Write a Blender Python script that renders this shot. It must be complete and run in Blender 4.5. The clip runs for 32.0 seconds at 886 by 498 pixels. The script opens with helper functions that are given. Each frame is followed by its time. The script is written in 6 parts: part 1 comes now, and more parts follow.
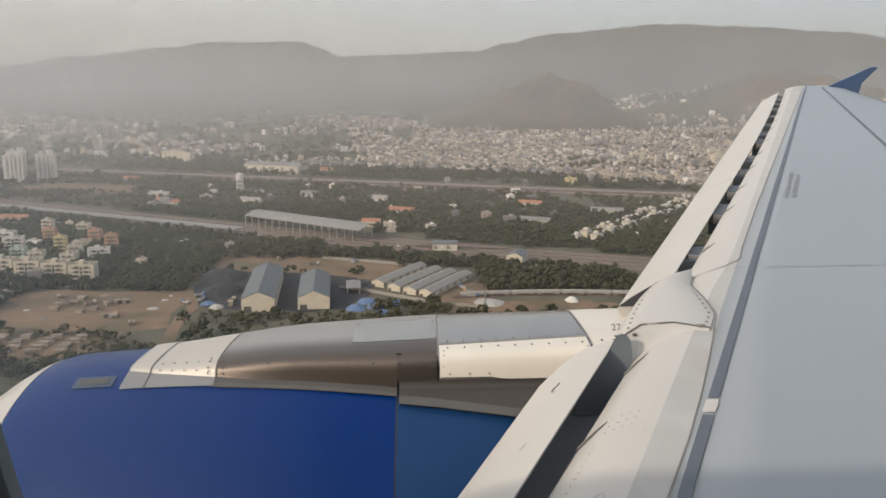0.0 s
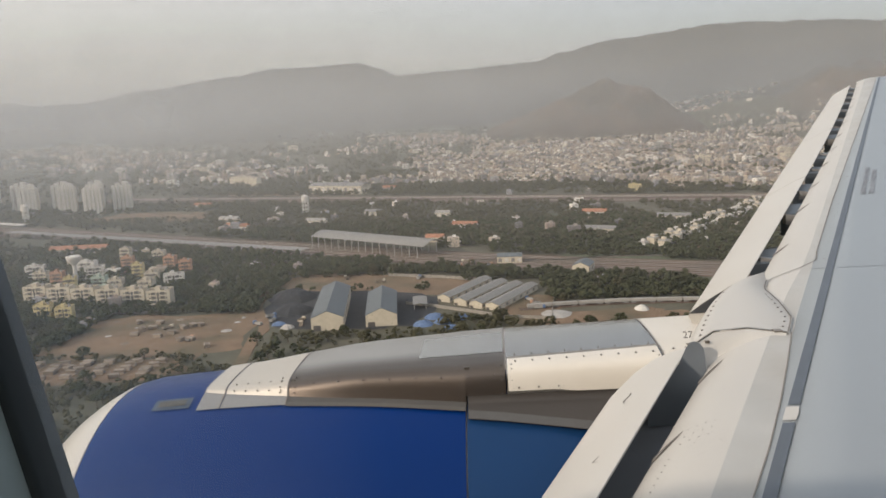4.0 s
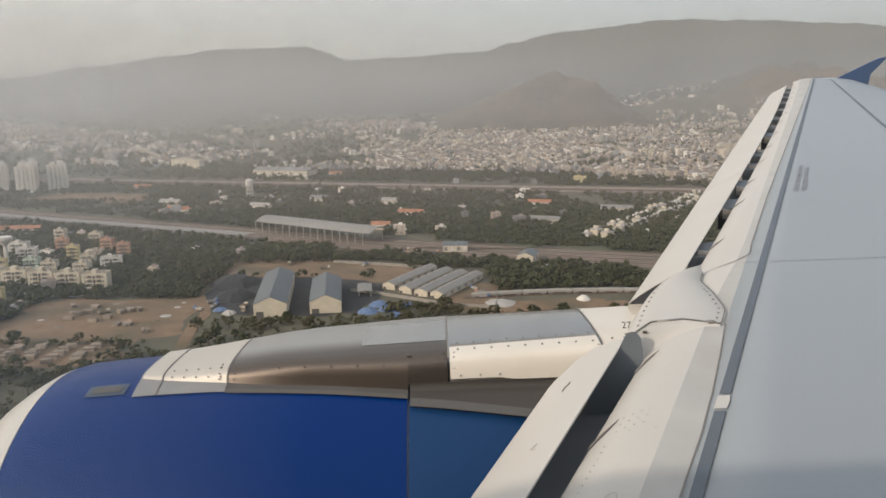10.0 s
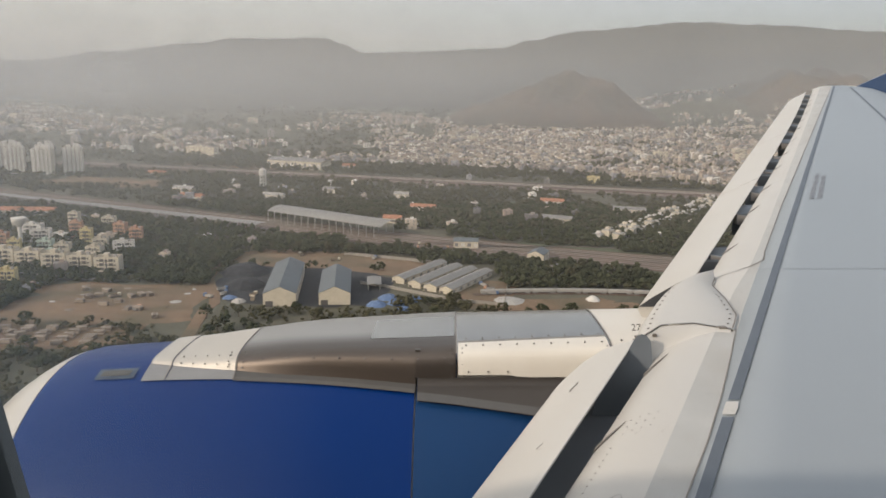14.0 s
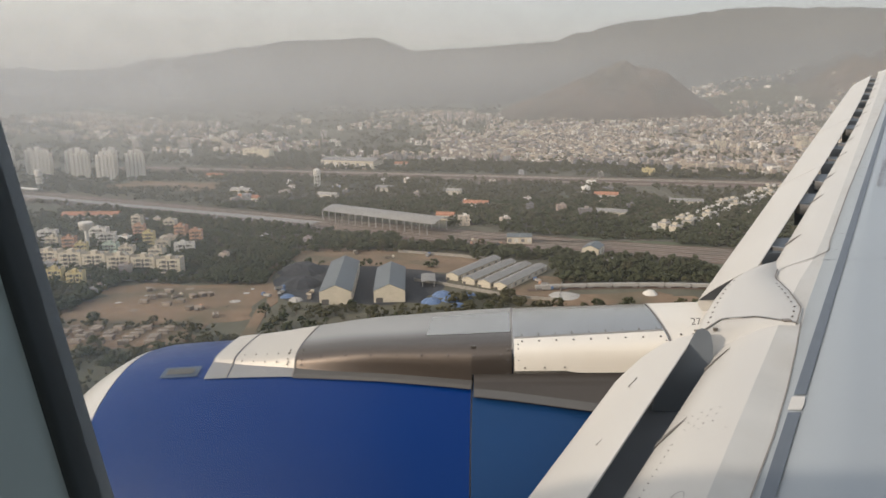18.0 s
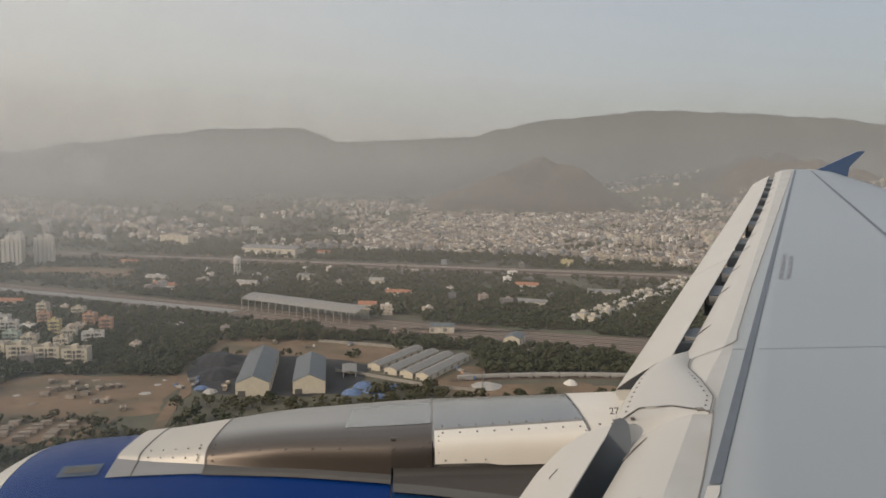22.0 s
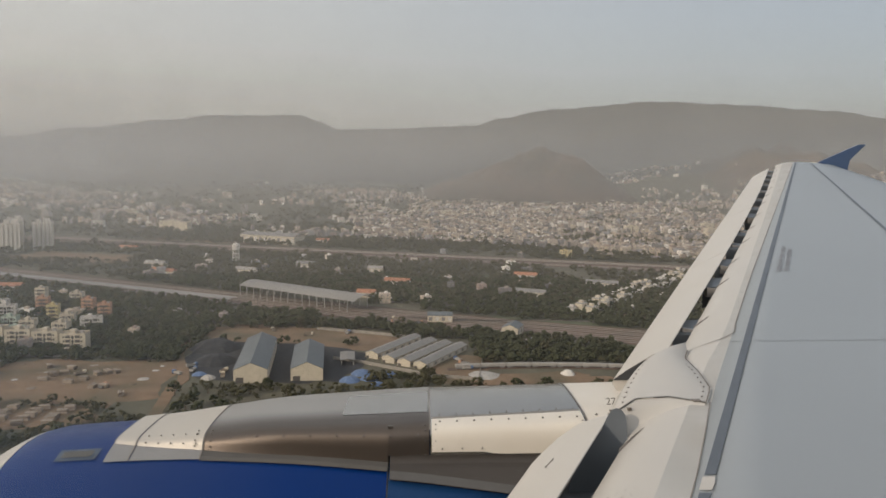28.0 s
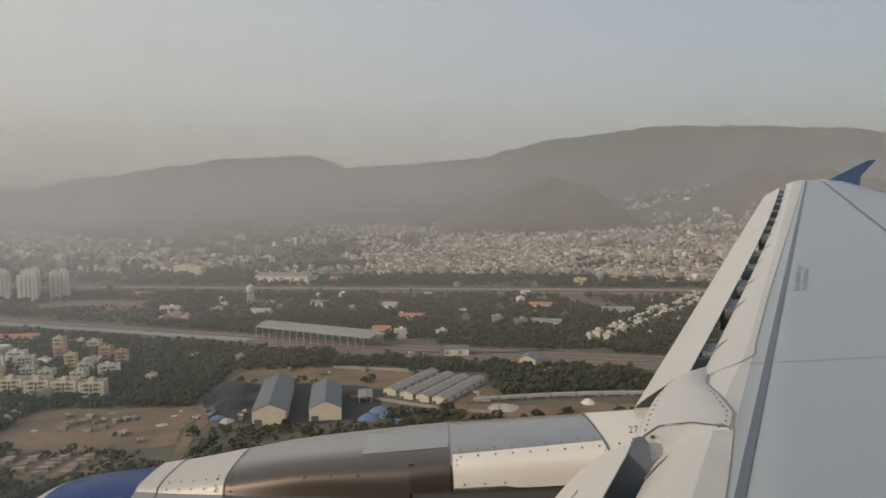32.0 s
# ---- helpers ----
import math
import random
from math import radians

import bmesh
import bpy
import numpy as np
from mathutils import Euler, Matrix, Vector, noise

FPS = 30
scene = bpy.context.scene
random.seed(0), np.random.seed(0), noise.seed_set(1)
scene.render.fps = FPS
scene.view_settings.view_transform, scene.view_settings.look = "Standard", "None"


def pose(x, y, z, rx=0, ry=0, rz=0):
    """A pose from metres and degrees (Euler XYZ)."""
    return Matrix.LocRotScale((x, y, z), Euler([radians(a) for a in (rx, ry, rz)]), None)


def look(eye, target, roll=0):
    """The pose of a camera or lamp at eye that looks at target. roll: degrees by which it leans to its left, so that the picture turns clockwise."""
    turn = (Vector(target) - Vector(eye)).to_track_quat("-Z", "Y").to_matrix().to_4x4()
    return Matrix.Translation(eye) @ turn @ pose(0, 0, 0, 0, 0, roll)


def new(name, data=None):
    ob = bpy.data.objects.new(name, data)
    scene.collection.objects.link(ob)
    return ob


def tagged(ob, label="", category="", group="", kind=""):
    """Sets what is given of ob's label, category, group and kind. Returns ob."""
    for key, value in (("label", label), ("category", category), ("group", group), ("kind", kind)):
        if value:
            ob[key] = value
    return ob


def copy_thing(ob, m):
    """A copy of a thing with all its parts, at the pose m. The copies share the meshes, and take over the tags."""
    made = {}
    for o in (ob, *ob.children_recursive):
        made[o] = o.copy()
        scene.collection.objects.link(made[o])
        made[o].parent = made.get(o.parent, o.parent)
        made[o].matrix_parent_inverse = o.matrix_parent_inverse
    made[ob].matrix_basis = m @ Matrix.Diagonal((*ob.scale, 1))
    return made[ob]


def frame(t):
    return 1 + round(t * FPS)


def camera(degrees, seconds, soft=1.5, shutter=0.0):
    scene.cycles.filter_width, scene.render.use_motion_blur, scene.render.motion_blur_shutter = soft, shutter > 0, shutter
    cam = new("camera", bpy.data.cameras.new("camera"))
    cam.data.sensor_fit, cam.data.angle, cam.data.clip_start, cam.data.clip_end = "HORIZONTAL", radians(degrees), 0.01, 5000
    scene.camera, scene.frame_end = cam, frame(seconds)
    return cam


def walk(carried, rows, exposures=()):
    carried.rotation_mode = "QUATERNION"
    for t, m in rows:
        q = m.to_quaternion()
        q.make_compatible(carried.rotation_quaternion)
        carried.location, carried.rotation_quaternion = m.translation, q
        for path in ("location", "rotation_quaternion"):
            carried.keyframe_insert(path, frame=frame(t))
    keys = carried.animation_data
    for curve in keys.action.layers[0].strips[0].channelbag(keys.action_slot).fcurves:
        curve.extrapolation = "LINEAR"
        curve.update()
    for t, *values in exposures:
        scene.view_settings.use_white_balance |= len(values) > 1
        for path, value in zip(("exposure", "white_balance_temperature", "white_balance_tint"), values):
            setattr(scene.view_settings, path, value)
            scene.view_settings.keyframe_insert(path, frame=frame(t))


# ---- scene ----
cam = camera(60.0, 32.0, soft=1.65)
# seconds, eye in metres, turn in degrees: held by the cabin window, panned by hand
PATH = [
    (0, 0.002, 0.000, 139.999, 77.92, -0.77, -0.92),
    (0.5, 0.003, 0.000, 140.000, 77.42, 1.34, 2.07),
    (1, 0.004, 0.000, 140.000, 77.98, 2.22, 2.24),
    (1.5, 0.004, 0.000, 140.000, 78.46, 2.70, 1.36),
    (2, 0.005, -0.000, 139.999, 77.94, 2.38, 0.96),
    (2.5, 0.006, 0.000, 139.999, 78.22, 2.18, 1.40),
    (3, 0.006, 0.000, 140.000, 78.56, 2.10, 2.38),
    (3.5, 0.007, 0.000, 140.000, 79.01, 1.98, 3.35),
    (5.5, 0.010, 0.000, 140.000, 78.49, 4.26, 1.63),
    (6, 0.010, 0.000, 140.000, 78.17, 4.28, 1.23),
    (6.5, 0.012, 0.000, 140.000, 78.36, 4.41, 1.69),
    (7, 0.014, 0.001, 140.000, 78.10, 5.57, 2.47),
    (7.5, 0.016, 0.001, 140.001, 78.00, 5.58, 3.41),
    (8, 0.012, 0.001, 140.000, 78.03, 5.17, 3.55),
    (8.5, 0.012, 0.000, 140.000, 78.00, 4.76, 3.77),
    (9, -0.001, 0.000, 140.000, 77.93, 0.98, 5.69),
    (9.5, 0.009, 0.000, 140.001, 77.09, 1.35, 0.92),
    (10, 0.014, 0.000, 140.000, 78.02, 0.63, -0.43),
    (10.5, 0.014, 0.000, 140.000, 78.24, 0.19, -0.07),
    (11, 0.013, -0.000, 140.000, 78.27, -0.32, -0.43),
    (11.5, 0.014, 0.000, 140.000, 78.08, -0.64, -0.15),
    (12, 0.014, 0.000, 140.000, 78.36, -0.85, -0.11),
    (12.5, 0.014, 0.000, 140.000, 78.25, -0.60, 0.15),
    (13, 0.013, 0.000, 140.000, 77.32, -1.36, 0.22),
    (13.5, 0.011, 0.000, 140.000, 77.54, -0.90, 1.34),
    (14, 0.007, 0.000, 140.000, 77.69, -1.15, 0.76),
    (14.5, 0.003, -0.000, 140.000, 77.20, -1.35, 2.07),
    (16.5, 0.006, 0.001, 140.000, 76.68, -2.20, 2.95),
    (17, 0.007, 0.001, 140.000, 78.48, -0.31, 3.59),
    (17.5, 0.008, 0.000, 140.000, 78.27, -0.16, 3.58),
    (18, 0.004, 0.000, 140.000, 77.41, 0.71, 4.43),
    (18.5, 0.000, 0.000, 140.000, 75.86, 1.64, 6.32),
    (19, 0.012, 0.000, 140.000, 74.71, 0.96, 1.46),
    (19.5, 0.013, 0.001, 140.001, 74.90, -1.23, -1.32),
    (20, 0.012, 0.000, 140.000, 74.87, -3.02, -1.72),
    (20.5, 0.012, 0.001, 140.000, 76.15, -2.63, -1.31),
    (21, 0.012, 0.001, 140.000, 79.98, -0.74, -1.19),
    (21.5, 0.012, 0.001, 139.999, 83.86, -0.49, -1.25),
    (22, 0.012, 0.001, 139.999, 84.07, -0.64, -1.18),
    (22.5, 0.012, 0.001, 140.000, 83.74, -0.44, -1.14),
    (23, 0.012, 0.001, 139.999, 83.63, -0.57, -1.11),
    (23.5, 0.012, 0.001, 139.999, 82.57, -0.56, -1.14),
    (24, 0.012, 0.001, 139.999, 82.51, -1.50, -1.33),
    (24.5, 0.012, 0.001, 140.000, 82.91, -1.78, -1.40),
    (25, 0.012, 0.001, 140.000, 82.67, -2.05, -1.51),
    (25.5, 0.011, 0.001, 139.999, 82.35, -2.43, -1.55),
    (27.5, 0.012, 0.001, 139.999, 83.11, -1.14, -1.15),
    (28, 0.012, 0.001, 139.999, 83.25, -1.26, -1.19),
    (28.5, 0.012, 0.001, 139.999, 83.55, -0.66, -1.02),
    (29, 0.012, 0.001, 139.999, 83.52, -0.70, -1.00),
    (29.5, 0.012, 0.001, 140.000, 82.93, -1.58, -1.25),
    (30, 0.012, 0.001, 140.000, 83.12, -1.43, -1.17),
    (30.5, 0.012, 0.001, 140.000, 83.51, -0.65, -0.95),
    (31, 0.012, 0.001, 140.000, 84.78, 0.44, -0.67),
    (31.5, 0.012, 0.001, 140.000, 85.67, 1.14, -0.52),
    (32, 0.012, 0.001, 140.000, 85.74, 1.25, -0.46),
]
walk(cam, [(t, pose(x, y, z, a, b, c)) for t, x, y, z, a, b, c in PATH], exposures=[(0.0, 0.05, 6120, 10), (17.5, 0.05, 6120, 10), (18.8, 0.30, 6100, 10), (20.0, 0.30, 6100, 10), (21.0, 0.12, 6230, 10), (22.2, -0.28, 6240, 10), (25.0, -0.27, 6230, 10), (30.0, -0.27, 6230, 10), (32.0, -0.38, 6210, 10)])

# ---- light: low late-afternoon sun behind the cabin, hazy sky ----
SUN_UP, SUN_ROUND = radians(25), radians(237)
world = bpy.data.worlds.new("sky")
scene.world = world
world.use_nodes = True
wn, wl = world.node_tree.nodes, world.node_tree.links
sky = wn.new("ShaderNodeTexSky")
sky.sky_type, sky.sun_disc = "NISHITA", False
sky.sun_elevation, sky.sun_rotation = SUN_UP, SUN_ROUND
sky.altitude, sky.air_density, sky.dust_density, sky.ozone_density = 0, 1.0, 3.0, 1.0
wn["Background"].inputs[1].default_value = 0.05
wl.new(sky.outputs[0], wn["Background"].inputs[0])
# the thick dust haze that whitens the whole sky, warmer towards the horizon
coord, apart_xyz, up_map, haze_mix = wn.new("ShaderNodeTexCoord"), wn.new("ShaderNodeSeparateXYZ"), wn.new("ShaderNodeMapRange"), wn.new("ShaderNodeMix")
haze, both = wn.new("ShaderNodeBackground"), wn.new("ShaderNodeAddShader")
wl.new(coord.outputs["Generated"], apart_xyz.inputs[0])
wl.new(apart_xyz.outputs[2], up_map.inputs[0])
up_map.inputs[1].default_value, up_map.inputs[2].default_value = 0.0, 0.45
haze_mix.data_type = "RGBA"
haze_mix.inputs[6].default_value, haze_mix.inputs[7].default_value = (0.55, 0.51, 0.45, 1), (0.43, 0.44, 0.455, 1)
wl.new(up_map.outputs[0], haze_mix.inputs[0])
# the dust scatters forward: brighter towards the sun's side
toward, side_map = wn.new("ShaderNodeVectorMath"), wn.new("ShaderNodeMapRange")
toward.operation = "DOT_PRODUCT"
toward.inputs[1].default_value = (math.sin(SUN_ROUND) * math.cos(SUN_UP), math.cos(SUN_ROUND) * math.cos(SUN_UP), math.sin(SUN_UP))
wl.new(coord.outputs["Generated"], toward.inputs[0])
wl.new(toward.outputs["Value"], side_map.inputs[0])
side_map.inputs[1].default_value, side_map.inputs[2].default_value, side_map.inputs[3].default_value, side_map.inputs[4].default_value = -0.9, 0.3, 0.64, 1.66
wl.new(side_map.outputs[0], haze.inputs[1])
# and warmer there, cooler away from the sun
tint_map, tint_mix, tinted = wn.new("ShaderNodeMapRange"), wn.new("ShaderNodeMix"), wn.new("ShaderNodeMix")
wl.new(toward.outputs["Value"], tint_map.inputs[0])
tint_map.inputs[1].default_value, tint_map.inputs[2].default_value = -0.95, 0.1
tint_mix.data_type = tinted.data_type = "RGBA"
tint_mix.inputs[6].default_value, tint_mix.inputs[7].default_value = (0.93, 1.0, 1.08, 1), (1.06, 1.0, 0.895, 1)
tinted.blend_type, tinted.inputs[0].default_value = "MULTIPLY", 1.0
wl.new(tint_map.outputs[0], tint_mix.inputs[0])
wl.new(haze_mix.outputs[2], tinted.inputs[6])
wl.new(tint_mix.outputs[2], tinted.inputs[7])
wl.new(tinted.outputs[2], haze.inputs[0])
wl.new(wn["Background"].outputs[0], both.inputs[0])
wl.new(haze.outputs[0], both.inputs[1])
wl.new(both.outputs[0], wn["World Output"].inputs[0])

sun_data = bpy.data.lights.new("sun", "SUN")
sun_data.energy, sun_data.angle, sun_data.color = 2.6, radians(0.9), (1.0, 0.84, 0.66)
sun = new("sun", sun_data)
to_sun = Vector((math.sin(SUN_ROUND) * math.cos(SUN_UP), math.cos(SUN_ROUND) * math.cos(SUN_UP), math.sin(SUN_UP)))
sun.matrix_world = look(to_sun * 500, (0, 0, 0))


# ---- materials ----
def mat(name, base, rough=0.6, metal=0.0, vary=0.15, scale=1.0, bump=0.0, island=0.0, dirt=None, dirt_scale=0.3, dirt_amount=0.3, stretch=(1, 1, 1), coat=0.0, random_ob=0.0, spec=0.5):
    """Principled surface with variation at two scales, optional stains and relief."""
    m = bpy.data.materials.new(name)
    m.use_nodes = True
    n, l = m.node_tree.nodes, m.node_tree.links
    p = n["Principled BSDF"]
    p.inputs["Roughness"].default_value, p.inputs["Metallic"].default_value = rough, metal
    p.inputs["Coat Weight"].default_value, p.inputs["Specular IOR Level"].default_value = coat, spec
    tc, mp = n.new("ShaderNodeTexCoord"), n.new("ShaderNodeMapping")
    mp.inputs["Scale"].default_value = stretch
    l.new(tc.outputs["Object"], mp.inputs[0])
    def noise_node(s, d=4):
        t = n.new("ShaderNodeTexNoise")
        t.inputs["Scale"].default_value, t.inputs["Detail"].default_value = s, d
        l.new(mp.outputs[0], t.inputs["Vector"])
        return t
    def mix(kind, fac, a, b):
        x = n.new("ShaderNodeMix")
        x.data_type, x.blend_type = "RGBA", kind
        for sock, v in ((x.inputs[0], fac), (x.inputs[6], a), (x.inputs[7], b)):
            if hasattr(v, "is_output"):
                l.new(v, sock)
            else:
                sock.default_value = v
        return x.outputs[2]
    fine = noise_node(scale)
    rng = n.new("ShaderNodeMapRange")
    rng.inputs[3].default_value, rng.inputs[4].default_value = 1 - 2 * vary, 1 + 2 * vary
    l.new(fine.outputs[0], rng.inputs[0])
    out = mix("MULTIPLY", 1.0, (*base, 1), rng.outputs[0])
    if dirt:
        big = noise_node(dirt_scale, 5)
        r2 = n.new("ShaderNodeMapRange")
        r2.inputs[1].default_value, r2.inputs[2].default_value, r2.inputs[4].default_value = 0.45, 0.7, dirt_amount
        l.new(big.outputs[0], r2.inputs[0])
        out = mix("MIX", r2.outputs[0], out, (*dirt, 1))
    if island or random_ob:
        src = n.new("ShaderNodeNewGeometry").outputs["Random Per Island"] if island else n.new("ShaderNodeObjectInfo").outputs["Random"]
        r3 = n.new("ShaderNodeMapRange")
        k = island or random_ob
        r3.inputs[3].default_value, r3.inputs[4].default_value = 1 - k, 1 + k
        l.new(src, r3.inputs[0])
        out = mix("MULTIPLY", 1.0, out, r3.outputs[0])
    l.new(out, p.inputs["Base Color"])
    if bump:
        b = n.new("ShaderNodeBump")
        b.inputs["Strength"].default_value, b.inputs["Distance"].default_value = min(bump, 1.0), 0.02 * bump
        l.new(fine.outputs[0], b.inputs["Height"])
        l.new(b.outputs[0], p.inputs["Normal"])
    return m


def leafy(name, base, island):
    """Foliage: a matt surface that lets part of the light through."""
    m = mat(name, base, 0.9, vary=0.2, scale=0.4, island=island, spec=0.15)
    n, l = m.node_tree.nodes, m.node_tree.links
    thin, mixer = n.new("ShaderNodeBsdfTranslucent"), n.new("ShaderNodeMixShader")
    thin.inputs[0].default_value = (*base, 1)
    mixer.inputs[0].default_value = 0.5
    l.new(n["Principled BSDF"].outputs[0], mixer.inputs[1])
    l.new(thin.outputs[0], mixer.inputs[2])
    l.new(mixer.outputs[0], n["Material Output"].inputs[0])
    return m


def palette(name, colours, rough=0.8, by_object=False, vary=0.12, scale=0.5):
    """A wall paint that takes one of several colours for each piece."""
    m = mat(name, (1, 1, 1), rough, vary=vary, scale=scale)
    n, l = m.node_tree.nodes, m.node_tree.links
    ramp = n.new("ShaderNodeValToRGB")
    ramp.color_ramp.interpolation = "CONSTANT"
    e = ramp.color_ramp.elements
    while len(e) < len(colours):
        e.new(0.5)
    for i, c in enumerate(colours):
        e[i].position, e[i].color = i / len(colours), (*c, 1)
    src = n.new("ShaderNodeObjectInfo").outputs["Random"] if by_object else n.new("ShaderNodeNewGeometry").outputs["Random Per Island"]
    l.new(src, ramp.inputs[0])
    for x in n:
        if x.bl_idname == "ShaderNodeMix":
            l.new(ramp.outputs[0], x.inputs[6])
    return m


WING_GREY = mat("wing_grey_paint", (0.278, 0.303, 0.322), 0.42, vary=0.03, scale=1.2, dirt=(0.250, 0.268, 0.284), dirt_scale=0.5, dirt_amount=0.35, stretch=(0.6, 0.25, 1))
EDGE_WHITE = mat("edge_white_paint", (0.505, 0.480, 0.44), 0.40, vary=0.04, scale=3, dirt=(0.5, 0.46, 0.40), dirt_scale=1.3, dirt_amount=0.35, stretch=(1, 0.4, 1))
SLAT_WHITE = mat("slat_white_paint", (0.52, 0.492, 0.448), 0.40, vary=0.03, scale=2, dirt=(0.47, 0.43, 0.37), dirt_scale=1.5, dirt_amount=0.3)
SEAL_GREY = mat("seam_band_grey", (0.43, 0.42, 0.395), 0.55, vary=0.08, scale=6, dirt=(0.36, 0.33, 0.29), dirt_scale=2.2, dirt_amount=0.6)
JOINT_GREY = mat("faint_joint_grey", (0.271, 0.295, 0.313), 0.5, vary=0.05, scale=9)
STRIPE = mat("dark_grey_line_paint", (0.10, 0.115, 0.135), 0.5, vary=0.08, scale=9)
SEAM_DARK = mat("seam_sealant", (0.20, 0.18, 0.16), 0.7, vary=0.2, scale=20)
BLUE = mat("nacelle_blue_paint", (0.0002, 0.0212, 0.127), 0.34, vary=0.05, scale=1.5, dirt=(0.0006, 0.025, 0.145), dirt_scale=0.9, dirt_amount=0.5, spec=0.11)
BLUE_AFT = mat("reverser_blue_paint", (0.005, 0.037, 0.125), 0.45, vary=0.06, scale=1.6, dirt=(0.010, 0.040, 0.108), dirt_scale=1.1, dirt_amount=0.5, spec=0.2)
# blue greyed in its base colour to imitate haze at the wingtip
BLUE_TIP = mat("wingtip_hazed_blue", (0.030, 0.060, 0.135), 0.35, vary=0.05, scale=2)
LIP = mat("inlet_lip_metal", (0.62, 0.58, 0.52), 0.36, 0.55, vary=0.05, scale=4, dirt=(0.45, 0.40, 0.34), dirt_scale=2.0, dirt_amount=0.4)
METAL = mat("bare_aluminium", (0.47, 0.44, 0.40), 0.2, 1.0, vary=0.07, scale=3, dirt=(0.36, 0.33, 0.29), dirt_scale=1.1, dirt_amount=0.5, stretch=(0.3, 1.5, 1.5))
NOSE_METAL = mat("polished_nose_metal", (0.55, 0.51, 0.45), 0.58, 0.5, vary=0.05, scale=4, dirt=(0.5, 0.45, 0.39), dirt_scale=1.5, dirt_amount=0.4)
METAL_REFLECTION = mat("painted_reflection_metal", (0.47, 0.44, 0.40), 0.38, 0.95, vary=0.07, scale=3, dirt=(0.36, 0.33, 0.29), dirt_scale=1.1, dirt_amount=0.5, stretch=(0.3, 1.5, 1.5))
# dark reflection painted as a brown tone up the flanks of the fairing
hn, hl = METAL_REFLECTION.node_tree.nodes, METAL_REFLECTION.node_tree.links
flank_at, flank_xyz, flank_side, flank_mix = hn.new("ShaderNodeTexCoord"), hn.new("ShaderNodeSeparateXYZ"), hn.new("ShaderNodeMapRange"), hn.new("ShaderNodeMix")
flank_side.interpolation_type = "SMOOTHSTEP"
flank_side.inputs[1].default_value, flank_side.inputs[2].default_value = 3.95, 3.72
flank_mix.data_type = "RGBA"
flank_mix.inputs[7].default_value = (0.145, 0.118, 0.097, 1)
hl.new(flank_at.outputs["Object"], flank_xyz.inputs[0])
flank_lean = hn.new("ShaderNodeMath")
flank_lean.operation, flank_lean.inputs[1].default_value = "MULTIPLY_ADD", 0.03
hl.new(flank_xyz.outputs[0], flank_lean.inputs[0])
hl.new(flank_xyz.outputs[1], flank_lean.inputs[2])
hl.new(flank_lean.outputs[0], flank_side.inputs[0])
hl.new(flank_side.outputs[0], flank_mix.inputs[0])
hl.new(hn["Principled BSDF"].inputs["Base Color"].links[0].from_socket, flank_mix.inputs[6])
hl.new(flank_mix.outputs[2], hn["Principled BSDF"].inputs["Base Color"])
METAL_DULL = mat("dull_grey_metal", (0.36, 0.345, 0.33), 0.42, 0.7, vary=0.08, scale=4, dirt=(0.24, 0.22, 0.2), dirt_scale=1.6, dirt_amount=0.5, stretch=(0.4, 1, 1))
PANEL_CREAM = mat("cream_pylon_panel", (0.68, 0.63, 0.55), 0.42, vary=0.04, scale=3, dirt=(0.5, 0.44, 0.36), dirt_scale=1.8, dirt_amount=0.4)
EDGE_METAL = mat("worn_edge_strip", (0.085, 0.078, 0.07), 0.5, 0.3, vary=0.1, scale=6, dirt=(0.13, 0.115, 0.1), dirt_scale=2.0, dirt_amount=0.5)
APRON = mat("dark_brown_metal", (0.075, 0.064, 0.055), 0.45, 0.5, vary=0.1, scale=4, dirt=(0.06, 0.052, 0.045), dirt_scale=1.5, dirt_amount=0.5, stretch=(0.4, 1, 1))
FLANGE = mat("grey_flange_metal", (0.25, 0.245, 0.24), 0.55, 0.3, vary=0.08, scale=5, dirt=(0.2, 0.19, 0.18), dirt_scale=2.0, dirt_amount=0.5)
APRON_STRIP = mat("worn_grey_strip", (0.095, 0.09, 0.085), 0.5, 0.3, vary=0.1, scale=6, dirt=(0.13, 0.115, 0.1), dirt_scale=2.0, dirt_amount=0.5)
SLAT_END_SHADE = mat("slat_end_shade_paint", (0.055, 0.057, 0.062), 0.7, 0.2, vary=0.15, scale=8)
SCREW = mat("screw_heads", (0.16, 0.14, 0.12), 0.45, 0.5, vary=0.2, scale=30)
VENT_DARK = mat("vent_shadow_metal", (0.16, 0.165, 0.17), 0.5, 0.4, vary=0.1, scale=20)
VENT_MOUTH = mat("dusty_vent_mouth", (0.085, 0.082, 0.075), 0.8, 0.0, vary=0.15, scale=20)
VENT_RIM = mat("vent_rim_paint", (0.055, 0.075, 0.115), 0.6, 0.0, vary=0.1, scale=20)
RUBBER = mat("black_window_seal", (0.018, 0.024, 0.026), 0.7, vary=0.1, scale=40)
CABIN = mat("cabin_wall_plastic", (0.36, 0.42, 0.44), 0.65, vary=0.03, scale=15, bump=0.1)
SKIN = mat("fuselage_paint", (0.72, 0.72, 0.72), 0.35, vary=0.03, scale=2)
